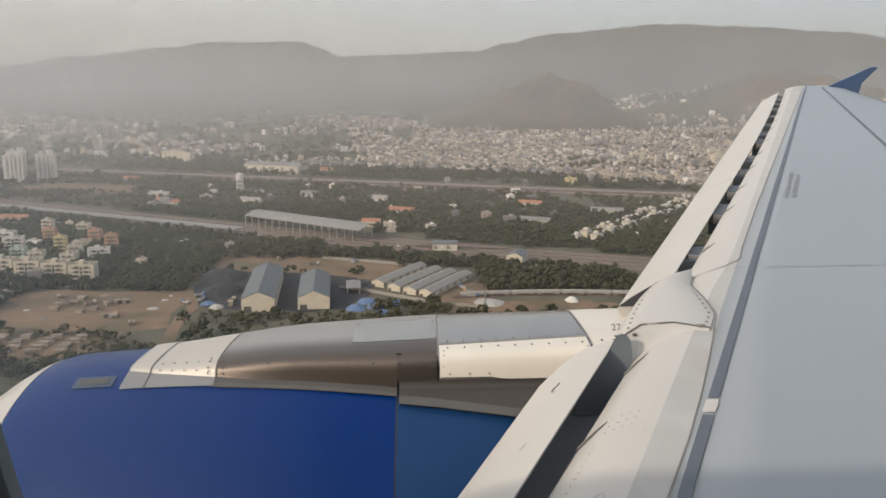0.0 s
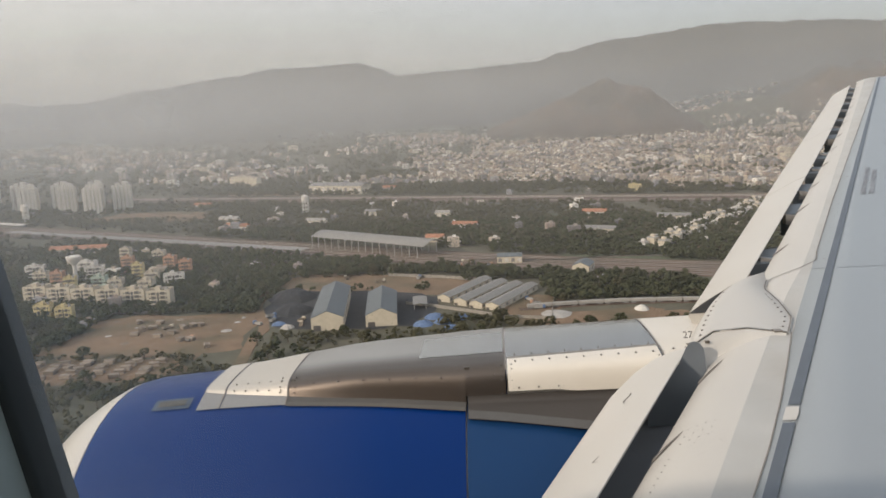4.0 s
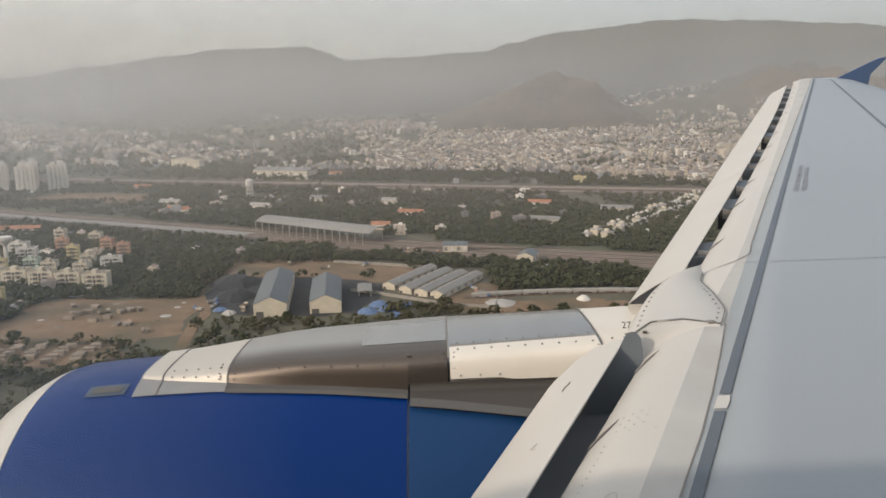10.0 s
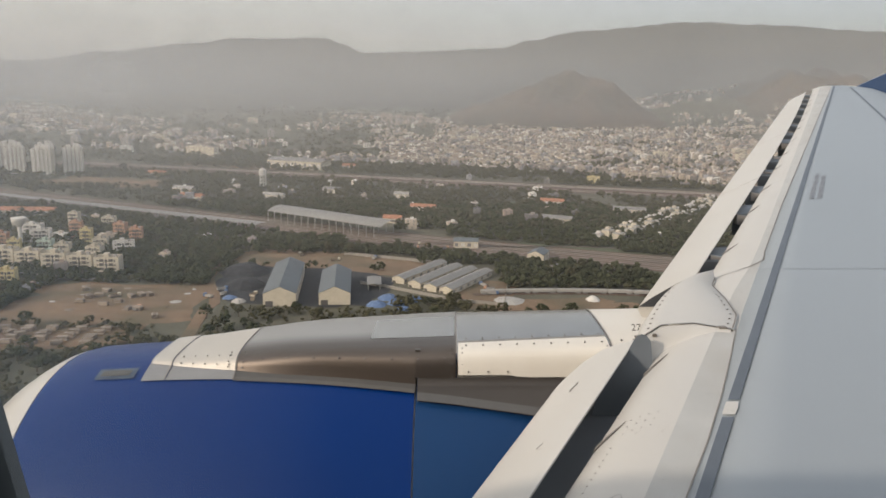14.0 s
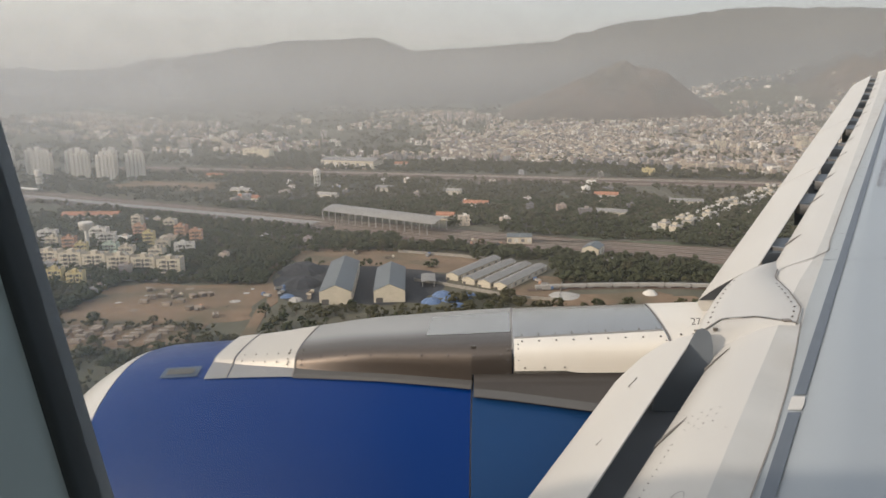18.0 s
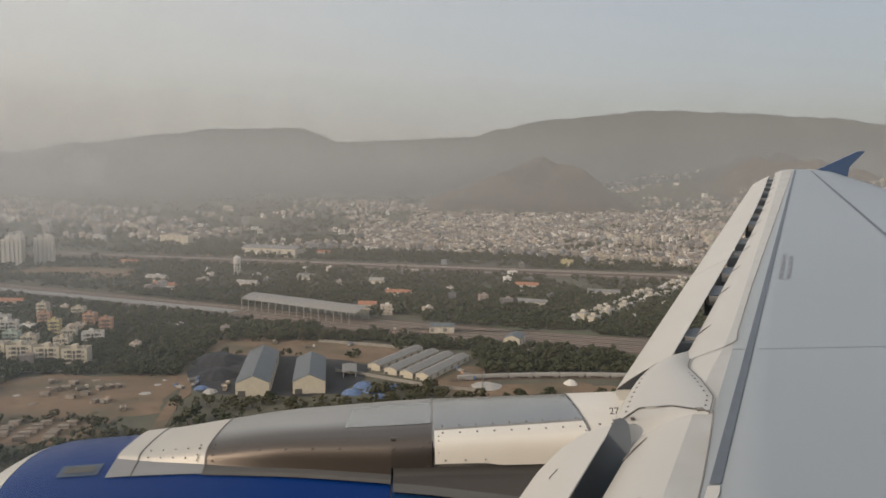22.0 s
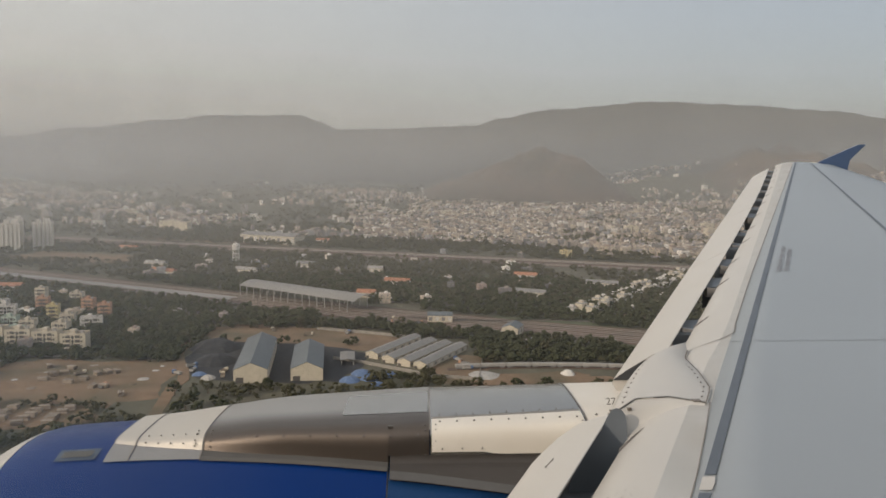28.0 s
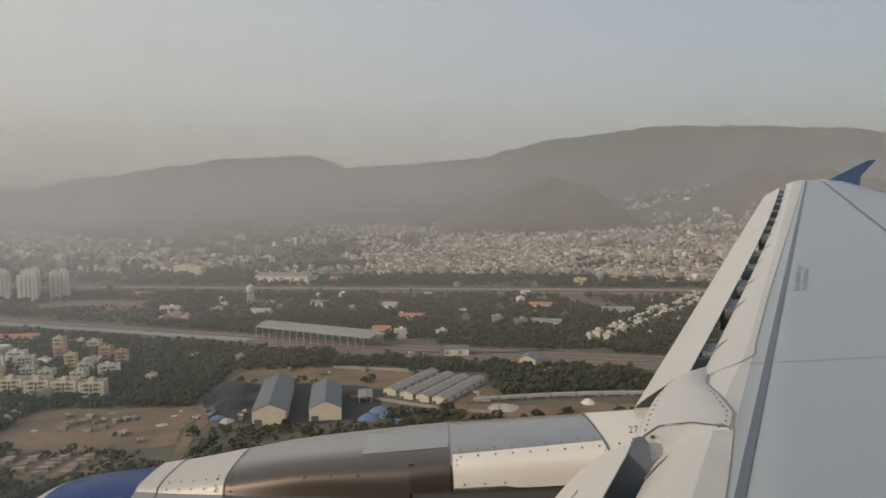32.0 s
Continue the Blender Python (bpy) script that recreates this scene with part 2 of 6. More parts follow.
# unseen lower body darkened, up to a line above the windows, for the pylon's reflection
fn, fl = SKIN.node_tree.nodes, SKIN.node_tree.links
belly_at, belly_xyz, belly_step, belly_mix = fn.new("ShaderNodeTexCoord"), fn.new("ShaderNodeSeparateXYZ"), fn.new("ShaderNodeMath"), fn.new("ShaderNodeMix")
belly_step.operation, belly_step.inputs[1].default_value = "GREATER_THAN", 0.95
belly_mix.data_type = "RGBA"
belly_mix.inputs[6].default_value = (0.15, 0.125, 0.10, 1)
fl.new(belly_at.outputs["Object"], belly_xyz.inputs[0])
fl.new(belly_xyz.outputs[2], belly_step.inputs[0])
fl.new(belly_step.outputs[0], belly_mix.inputs[0])
fl.new(fn["Principled BSDF"].inputs["Base Color"].links[0].from_socket, belly_mix.inputs[7])
fl.new(belly_mix.outputs[2], fn["Principled BSDF"].inputs["Base Color"])
# two dark tones that imitate shade in the slots behind the slats
COVE_SHADE = mat("cove_shade_paint", (0.135, 0.15, 0.165), 0.5, 0.2, vary=0.15, scale=5)
SLOT_SHADE = mat("slot_shade_paint", (0.20, 0.214, 0.236), 0.55, 0.0, vary=0.12, scale=4, dirt=(0.17, 0.17, 0.175), dirt_scale=1.5, dirt_amount=0.5)
LETTER_WHITE = mat("white_lettering", (0.75, 0.75, 0.75), 0.5, vary=0.03, scale=30)
LETTER_DARK = mat("grey_lettering", (0.27, 0.28, 0.30), 0.6, vary=0.1, scale=30)


# scratched pane whose milkiness also imitates a veil of haze
PANE = bpy.data.materials.new("hazed_acrylic_pane")
PANE.use_nodes = True
pn, pl = PANE.node_tree.nodes, PANE.node_tree.links
pn.remove(pn["Principled BSDF"])
clear, milk, pmix = pn.new("ShaderNodeBsdfTransparent"), pn.new("ShaderNodeBsdfTranslucent"), pn.new("ShaderNodeMixShader")
milk.inputs[0].default_value = (0.80, 0.88, 0.96, 1)
haze_smear, haze_smear_map = pn.new("ShaderNodeTexNoise"), pn.new("ShaderNodeMapRange")
haze_smear.inputs["Scale"].default_value, haze_smear.inputs["Detail"].default_value = 9.0, 3
haze_smear_map.inputs[3].default_value, haze_smear_map.inputs[4].default_value = 0.003, 0.018
pl.new(haze_smear.outputs[0], haze_smear_map.inputs[0])
# milkiness rises towards the pane's forward edge to imitate the bright haze there
pane_at, pane_xyz, pane_side, pane_sum = pn.new("ShaderNodeTexCoord"), pn.new("ShaderNodeSeparateXYZ"), pn.new("ShaderNodeMapRange"), pn.new("ShaderNodeMath")
pl.new(pane_at.outputs["Object"], pane_xyz.inputs[0])
pl.new(pane_at.outputs["Object"], haze_smear.inputs["Vector"])
pl.new(pane_xyz.outputs[0], pane_side.inputs[0])
pane_side.inputs[1].default_value, pane_side.inputs[2].default_value = -0.02, -0.115
pane_side.inputs[3].default_value, pane_side.inputs[4].default_value = 0.0, 0.15
pl.new(haze_smear_map.outputs[0], pane_sum.inputs[0])
pl.new(pane_side.outputs[0], pane_sum.inputs[1])
pl.new(pane_sum.outputs[0], pmix.inputs[0])
pl.new(clear.outputs[0], pmix.inputs[1])
pl.new(milk.outputs[0], pmix.inputs[2])
pl.new(pmix.outputs[0], pn["Material Output"].inputs[0])


# ---- building helpers ----
def part(name, geo, material, parent=None, label="", smooth=False):
    """Links a bmesh or a mesh as one object under a thing or a part."""
    if isinstance(geo, bmesh.types.BMesh):
        me = bpy.data.meshes.new(name)
        geo.to_mesh(me)
        geo.free()
    else:
        me = geo
    if material and not me.materials:
        for mm in (material if isinstance(material, (list, tuple)) else [material]):
            me.materials.append(mm)
    if smooth:
        me.polygons.foreach_set("use_smooth", [True] * len(me.polygons))
    ob = new(name, me)
    if parent:
        ob.parent = parent
    if label:
        ob["label"] = label
    return ob


def loft(sections, closed=False, caps=False):
    bm = bmesh.new()
    rows = [[bm.verts.new(p) for p in s] for s in sections]
    k = len(rows[0])
    for a, b in zip(rows, rows[1:]):
        for i in range(k if closed else k - 1):
            j = (i + 1) % k
            bm.faces.new((a[i], a[j], b[j], b[i]))
    if caps:
        for f in (bm.faces.new(rows[0][::-1]), bm.faces.new(rows[-1])):
            for e in f.edges:
                e.smooth = False
    bmesh.ops.recalc_face_normals(bm, faces=bm.faces)
    return bm


def box(bm, x0, x1, y0, y1, z0, z1, m=None):
    vs = [Vector(p) for p in ((x0, y0, z0), (x1, y0, z0), (x1, y1, z0), (x0, y1, z0), (x0, y0, z1), (x1, y0, z1), (x1, y1, z1), (x0, y1, z1))]
    v = [bm.verts.new(m @ p if m else p) for p in vs]
    for f in ((3, 2, 1, 0), (4, 5, 6, 7), (0, 1, 5, 4), (1, 2, 6, 5), (2, 3, 7, 6), (3, 0, 4, 7)):
        bm.faces.new([v[i] for i in f])
    return bm


def disc(bm, centre, normal, r, sides=6, high=0.004):
    """A low screw head."""
    q = Vector(normal).to_track_quat("Z", "Y").to_matrix()
    c = Vector(centre)
    ring = [bm.verts.new(c + q @ Vector((r * math.cos(a), r * math.sin(a), 0.001))) for a in np.linspace(0, 2 * math.pi, sides, endpoint=False)]
    top = [bm.verts.new(c + q @ Vector((0.75 * r * math.cos(a), 0.75 * r * math.sin(a), high))) for a in np.linspace(0, 2 * math.pi, sides, endpoint=False)]
    for i in range(sides):
        j = (i + 1) % sides
        bm.faces.new((ring[i], ring[j], top[j], top[i]))
    bm.faces.new(top)


def lettering(name, body, size, matrix, material, parent, label=""):
    cu = bpy.data.curves.new(name, "FONT")
    cu.body, cu.size, cu.extrude = body, size, 0.001
    ob = bpy.data.objects.new(name, cu)
    scene.collection.objects.link(ob)
    me = bpy.data.meshes.new_from_object(ob.evaluated_get(bpy.context.evaluated_depsgraph_get()))
    bpy.data.objects.remove(ob)
    me.transform(matrix)
    return part(name, me, material, parent, label)

# ---- the airliner: x aft, y outboard, z up from the window seat ----
TILT = Matrix.Rotation(radians(-2.7), 4, "X") @ Matrix.Rotation(radians(-1.5), 4, "Y")
airliner = new("airliner")
airliner.matrix_world = Matrix.Translation((0, 0, 140)) @ TILT
tagged(airliner, "white and blue jet airliner in flight with slats out", "aircraft")


def plane_z(y):
    return -1.28 + 0.12 * y


def bow(y):
    """Bends the outer leading edge aft between pylon and tip to fit the camera's view."""
    return 0.066 * math.sin(math.pi * min(1.0, max(0.0, (y - 4.0) / 11.5)))


def nose_x(y):
    return -0.80 + 0.53 * y if y < 3.6 else -0.70 + 0.5025 * y + bow(y) + 0.032 * max(0.0, 1 - (y - 3.6) / 11)


def trail_x(y):
    return 5.85 + 0.235 * max(0.0, y - 4.65)


def seam_x(y):
    if y < 3.146:
        return 1.2 - 0.449 * (3.146 - y) if y > 2.42 else 0.874 - 0.52 * (2.42 - y)
    return -0.372 + 0.497 * y + 0.012 * max(0.0, y - 5.5)


def band_x(y):
    return -0.45 + 0.4945 * y + 0.045 * min(1.0, max(0.0, (y - 3.6) / 0.6)) * (1 - 0.06 * max(0.0, y - 5))


def drop(y, x):
    """How far the upper skin lies under the wing's reference plane."""
    c, s = trail_x(y) - nose_x(y), x - nose_x(y)
    front = (0.10 if y < 3.6 else 0.075) * max(0.0, 1 - s / 0.27) ** 2.2
    f = s / c
    return front + (0.055 * c * max(0.0, f - 0.35) ** 2 / 0.42)


def on_wing(x, y, up=0.0):
    return Vector((x, y, plane_z(y) - drop(y, x) + up))


SPAN = [0.15 + 15.75 * i / 44 for i in range(45)]
# main box: from the seam back over the upper skin, and round underneath
secs = []
for y in SPAN:
    c = trail_x(y) - nose_x(y)
    xs = [seam_x(y) + (trail_x(y) - seam_x(y)) * f for f in (0, 0.05, 0.12, 0.22, 0.35, 0.5, 0.65, 0.8, 0.9, 1.0)]
    top = [on_wing(x, y) for x in xs]
    th = 0.115 * c
    low = [Vector((x, y, plane_z(y) - th * k)) for x, k in ((trail_x(y) - 0.02, 0.62), (nose_x(y) + 0.7 * c, 0.75), (nose_x(y) + 0.4 * c, 1.0), (seam_x(y), 0.95))]
    secs.append(top + low)
wing = part("wing", loft(secs, closed=True, caps=True), WING_GREY, airliner, "light grey painted wing upper skin", True)
wing.data.materials.append(WING_GREY)

# fixed leading edge: nose, upper panel, seam band
secs, band = [], []
for y in SPAN:
    nx, th = nose_x(y), 0.105 * (trail_x(y) - nose_x(y))
    xs = [nx + (band_x(y) - nx) * f for f in (0, 0.04, 0.1, 0.2, 0.35, 0.6, 1.0)]
    low = [Vector((seam_x(y), y, plane_z(y) - 0.95 * th)), Vector((nx + 0.10, y, plane_z(y) - 0.85 * th)), Vector((nx + 0.01, y, plane_z(y) - 0.62 * th)),
           Vector((nx - 0.025, y, plane_z(y) - 0.22 - 0.1 * th))]
    secs.append(low + [on_wing(x, y) for x in xs])
    band.append([on_wing(band_x(y) + (seam_x(y) - band_x(y)) * f, y, 0.0) for f in (0, 0.5, 1.0)])
edge = part("leading_edge", loft(secs), [EDGE_WHITE, SLOT_SHADE, COVE_SHADE], wing, "off-white leading edge panel with worn paint", True)
# shade painted dark on the faces below the nose, inside the inboard slot
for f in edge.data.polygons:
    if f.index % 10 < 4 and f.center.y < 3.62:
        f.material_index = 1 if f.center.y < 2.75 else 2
part("seam_band", loft(band), SEAL_GREY, wing, "stained grey sealant band", True)
for y0, y1 in ((0.2, 3.2), (4.32, 15.3)):
    bm = bmesh.new()
    n = int((y1 - y0) / 0.3)
    for i in range(n):
        a, b = y0 + (y1 - y0) * i / n, y0 + (y1 - y0) * (i + 1) / n
        v = [bm.verts.new(on_wing(seam_x(y) + d, y, 0.003)) for y, d in ((a, -0.0025), (a, 0.0025), (b, 0.0025), (b, -0.0025))]
        bm.faces.new(v)
    part("seam_line", bm, SEAM_DARK, wing)


# the seam turns forward to meet the pylon cover
bm = bmesh.new()
turn_pts = [(seam_x(4.34), 4.34), (1.748, 4.25), (1.718, 4.185), (1.671, 4.137), (1.59, 4.069), (1.516, 4.032), (1.404, 4.017)]
for (xa, ya), (xb, yb) in zip(turn_pts, turn_pts[1:]):
    d = Vector((yb - ya, xa - xb, 0)).normalized() * 0.003
    bm.faces.new([bm.verts.new(on_wing(x, y, 0.003)) for x, y in ((xa - d.x, ya - d.y), (xa + d.x, ya + d.y), (xb + d.x, yb + d.y), (xb - d.x, yb - d.y))])
part("seam_line", bm, SEAM_DARK, wing)


def line_x(y):
    return -0.328 + 0.5042 * y


bm = bmesh.new()
for y0, y1 in ((0.2, 2.44), (2.56, 15.72)):
    n = max(4, int((y1 - y0) / 0.25))
    ys = [y0 + (y1 - y0) * i / n for i in range(n + 1)]
    for a, b in zip(ys, ys[1:]):
        w = 0.040
        bm.faces.new([bm.verts.new(on_wing(line_x(y) + d, y, 0.004)) for y, d in ((a, 0), (a, w), (b, w), (b, 0))])
part("walkway_line", bm, STRIPE, wing, "dark grey painted line broken by a white patch")
bm = bmesh.new()
bm.faces.new([bm.verts.new(on_wing(line_x(y) + d, y, 0.005)) for y, d in ((2.455, -0.004), (2.455, 0.040), (2.50, 0.044), (2.545, 0.039), (2.545, -0.004))])
part("white_patch", bm, SLAT_WHITE, wing)
bm = bmesh.new()
for i in range(32):
    a, b = 6.0 + 9.6 * i / 32, 6.0 + 9.6 * (i + 1) / 32
    bm.faces.new([bm.verts.new(on_wing(1.49 + 0.4085 * y + d, y, 0.004)) for y, d in ((a, 0), (a, 0.035), (b, 0.035), (b, 0))])
part("aileron_line", bm, STRIPE, wing)
# faint chordwise skin joints with their rivets
for y, x0 in ((4.03, 1.62), (7.9, 3.75)):
    bm = bmesh.new()
    xs = np.linspace(x0, trail_x(y) - 0.1, 30)
    for a, b in zip(xs, xs[1:]):
        bm.faces.new([bm.verts.new(on_wing(x, y + d, 0.0025)) for x, d in ((a, 0.0), (b, 0.0), (b, 0.007), (a, 0.007))])
    part("skin_joint", bm, JOINT_GREY, wing)
# warning writing too small to read: plain bars in two columns
bm = bmesh.new()
for col, dx in enumerate((0.060, 0.118)):
    y = 5.70
    for k in range(40):
        ln = (0.022, 0.03, 0.018, 0.026, 0.02, 0.028, 0.016, 0.024, 0.02)[(k + 4 * col) % 9]
        if y + ln > (6.70, 6.62)[col]:
            break
        x = line_x(y) + 0.04 + dx
        w = 0.038
        bm.faces.new([bm.verts.new(on_wing(x + 0.5042 * d + e, y + d, 0.004)) for d, e in ((0, 0), (0, w), (ln, w), (ln, 0))])
        y += ln + (0.045 if (k + col) % 6 == 5 else 0.012)
part("warning_text", bm, LETTER_DARK, wing, "two columns of small grey writing")["kind"] = "stuff"


# slats, hanging ahead of and below the nose
def slat(name, y0, y1, te, le, lower=0.19, slant=0.0, open_end=False):
    """Curved slat panel; slant: how much further its lower front edge reaches outboard."""
    prof = [(0.0, -0.045), (0.02, -0.047), (0.28, -0.084), (0.55, -0.128), (0.80, -0.172), (0.98, -0.210), (1.03, -lower - 0.032), (1.05, -lower - 0.055), (0.93, -lower - 0.11), (0.62, -lower - 0.15),
            (0.56, -lower - 0.11), (0.66, -lower - 0.05), (0.45, -0.17), (0.05, -0.075)]
    n = max(10, int((y1 - y0) / 0.12))
    secs = []
    for i in range(n + 1):
        sec = []
        for q, d in prof:
            end = y1 + slant * min(q, 1.0) ** 0.8 - (0.20 * max(0.0, (min(q, 1.05) - 0.5) / 0.5) ** 2 if slant else 0.0)
            y = y0 + (end - y0) * i / n
            sec.append(Vector((te(y) - q * (te(y) - le(y)), y, plane_z(y) + d)))
        secs.append(sec)
    panel = part(name, loft(secs, closed=True, caps=True), SLAT_WHITE, wing, "off-white slat panel, extended", True)
    if open_end:
        bm = bmesh.new()
        # dark plate imitating the shaded slat end, cut off below to fit the camera's view
        bm.faces.new([bm.verts.new((p.x - 0.002, p.y - 0.004, max(-1.014, p.z - (0.003 if k < 8 else 0.0)))) for k, p in enumerate(secs[0])])
        part("slat_end_plate", bm, SLAT_END_SHADE, wing, "dark plate for the shaded slat end")
    return panel


def te_in(y):
    return -0.803 + 0.498 * y


def le_in(y):
    return -1.05 + 0.481 * y


def te_out(y):
    return -0.705 + 0.496 * y + bow(y)


def le_out(y):
    return -0.992 + 0.4945 * y


slat("slat", 0.30, 3.20, te_in, le_in, slant=0.16)
for y0, y1 in ((4.09, 6.72), (6.735, 9.50), (9.515, 12.25), (12.265, 14.95)):
    slat("slat", y0, y1, te_out, le_out, open_end=y0 < 5)
# a dark panel stands in for the shade under the inboard slot; the outboard slot is open to the land below
for y0, y1, k, paint in ((0.3, 3.62, 1.0, SLOT_SHADE),):
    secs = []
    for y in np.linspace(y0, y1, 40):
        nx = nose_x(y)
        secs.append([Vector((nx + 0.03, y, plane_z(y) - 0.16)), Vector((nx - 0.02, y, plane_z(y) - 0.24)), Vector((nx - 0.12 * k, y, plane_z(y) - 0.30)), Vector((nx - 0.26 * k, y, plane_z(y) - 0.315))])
    part("slot_cove", loft(secs), paint, wing, "dark panel for the shade behind the slats", True)
# dark plate imitating shade at the inboard slot's outboard end, outlined to fit the view
dark_plate = [(0.766, -0.915), (0.778, -0.898), (0.797, -0.892), (0.820, -0.901), (0.835, -0.923), (0.842, -0.967), (0.846, -1.05), (0.80, -1.25), (0.60, -1.25), (0.62, -1.10), (0.69, -1.03), (0.735, -0.985), (0.748, -0.95)]
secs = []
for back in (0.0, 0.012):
    secs.append([Vector((x * y / 3.12, y, z * y / 3.12)) for x, z, y in ((x, z, 3.12 + 0.25 * (z + 0.9) + back) for x, z in dark_plate)])
part("slot_end_rib", loft(secs, closed=True, caps=True), COVE_SHADE, wing, "dark plate for the shaded end of the slot")
# slat tracks bridging the gap, with their dark slots in the nose
for y in (1.1, 2.42, 2.98, 4.55, 5.55, 6.3, 7.2, 8.0, 8.9, 9.9, 10.7, 11.5, 12.6, 13.4, 14.3):
    bm = bmesh.new()
    te = te_in(y) if y < 3.5 else te_out(y)
    wv = 0.03
    secs = [[Vector((x, y + s * wv + 0.1 * (x - te), plane_z(y) + d)) for s, d in ((-1, dz), (1, dz), (1, dz - 0.07), (-1, dz - 0.07))] for x, dz in ((te - 0.02, -0.075), (te + 0.06, -0.09), (nose_x(y) + 0.06, -0.10))]
    if y > 3.5:
        part("slat_track", loft(secs, closed=True, caps=True), METAL_DULL, wing)
    bm = bmesh.new()
    nx = nose_x(y)
    pts = [(nx - 0.012, -0.02), (nx + 0.05, 0.03), (nx + 0.115, 0.085), (nx + 0.06, 0.055), (nx + 0.0, 0.02)]
    lo = [bm.verts.new(on_wing(x, y + d, 0.003)) for x, d in pts]
    hi = [bm.verts.new(on_wing(x, y + d, 0.006)) for x, d in pts]
    bm.faces.new(hi)
    for i in range(5):
        bm.faces.new((lo[i], lo[(i + 1) % 5], hi[(i + 1) % 5], hi[i]))
    part("track_slot", bm, SEAM_DARK, wing)

# dark boxes stand in for the shaded track openings in the outboard slot
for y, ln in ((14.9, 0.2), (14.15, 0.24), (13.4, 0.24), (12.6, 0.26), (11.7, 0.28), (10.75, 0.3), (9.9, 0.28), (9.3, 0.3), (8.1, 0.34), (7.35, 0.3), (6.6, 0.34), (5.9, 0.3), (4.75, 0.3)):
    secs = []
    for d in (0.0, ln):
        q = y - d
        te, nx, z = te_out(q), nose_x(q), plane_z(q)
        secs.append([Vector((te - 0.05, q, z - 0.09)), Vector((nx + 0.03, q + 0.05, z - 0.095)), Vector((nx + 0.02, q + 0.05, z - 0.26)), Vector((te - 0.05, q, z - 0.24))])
    part("track_box", loft(secs, closed=True, caps=True), COVE_SHADE, wing, "dark box for a shaded slat track")

# dark scuffs on the slat and specks of dirt on the skin
def slat_top(y, q):
    return Vector((te_in(y) - q * (te_in(y) - le_in(y)), y, plane_z(y) - 0.047 - 0.155 * q))


for y, q, dy, w in ((2.88, 0.52, 0.10, 0.003), (2.42, 0.35, 0.05, 0.002)):
    bm = bmesh.new()
    line = [slat_top(y + dy * f, q + 0.10 * f + 0.05 * math.sin(5 * f)) + Vector((0, 0, 0.006)) for f in np.linspace(0, 1, 6)]
    for a, b in zip(line, line[1:]):
        bm.faces.new([bm.verts.new(p) for p in (a + Vector((-w, 0, 0)), a + Vector((w, 0, 0)), b + Vector((w, 0, 0)), b + Vector((-w, 0, 0)))])
    part("scuff_mark", bm, SCREW, wing)
speck_rnd = random.Random(4)
bm = bmesh.new()
for k in range(150):
    y = 0.7 + 7 * speck_rnd.random() ** 1.6
    x = line_x(y) + speck_rnd.uniform(0.06, 2.4) if k % 3 else seam_x(y) - speck_rnd.uniform(0.02, 0.25)
    disc(bm, on_wing(x, y), (0, 0, 1), speck_rnd.uniform(0.0015, 0.004), 5, 0.0015)
specks = part("dirt_specks", bm, SEAM_DARK, wing)
specks["kind"] = "stuff"

# wingtip fence: swept plate above and below the tip
bm = bmesh.new()
out = [(8.08, 0.57), (8.22, 0.635), (9.03, 0.985), (9.19, 0.985), (8.99, 0.80), (8.84, 0.67), (8.80, 0.44), (8.5, 0.40)]
side = [[bm.verts.new((x, 15.92 + s + 0.06 * (z - 0.6), z)) for x, z in out] for s in (-0.025, 0.025)]
bm.faces.new(side[0])
bm.faces.new(side[1][::-1])
for i in range(len(out)):
    j = (i + 1) % len(out)
    bm.faces.new((side[0][j], side[0][i], side[1][i], side[1][j]))
bmesh.ops.bevel(bm, geom=bm.edges[:], offset=0.008, segments=1, affect="EDGES")
part("wingtip_fence", bm, BLUE_TIP, airliner, "blue wingtip fence")
secs = []
for k, (dy, s) in enumerate(((0, 1.0), (0.10, 0.97), (0.17, 0.85), (0.2, 0.6))):
    y = 15.9 + dy
    cx, hw = 0.5 * (nose_x(15.9) + 8.5), 0.5 * (8.5 - nose_x(15.9)) * s
    secs.append([Vector((cx + hw * math.cos(a), y, plane_z(15.9) - 0.07 - (drop(15.9, 8.1)) * 0.4 + 0.075 * s * math.sin(a))) for a in np.linspace(0, 2 * math.pi, 20, endpoint=False)])
part("tip_cap", loft(secs, closed=True, caps=True), EDGE_WHITE, wing, "", True)

# ---- engine nacelle, x along its axis ----
NY, NZ = 4.0, -2.35


def ring(x, r, a0=-180.0, a1=180.0, n=64, squash=1.0):
    return [Vector((x, NY + r * math.sin(radians(a)), NZ + r * squash * math.cos(radians(a)))) for a in np.linspace(a0, a1, n)]


nacelle = part("nacelle", loft([ring(x, r) for x, r in ((-2.06, 1.080), (-1.98, 1.100), (-1.8, 1.114), (-1.5, 1.130), (-1.1, 1.148), (-0.6, 1.155), (-0.181, 1.150))]), BLUE, airliner, "glossy blue fan cowl", True)
part("inlet_lip", loft([ring(x, r) for x, r in ((-2.065, 1.079), (-2.10, 1.068), (-2.2, 1.015), (-2.31, 0.94), (-2.40, 0.86), (-2.44, 0.80), (-2.43, 0.75), (-2.34, 0.72), (-2.1, 0.715), (-1.6, 0.76))]), LIP, nacelle, "pale bare metal inlet lip", True)
part("reverser_cowl", loft([ring(x, r) for x, r in ((-0.174, 1.146), (0.2, 1.13), (0.7, 1.07), (1.2, 0.98), (1.7, 0.86))]), BLUE_AFT, nacelle, "lighter matt blue reverser cowl", True)
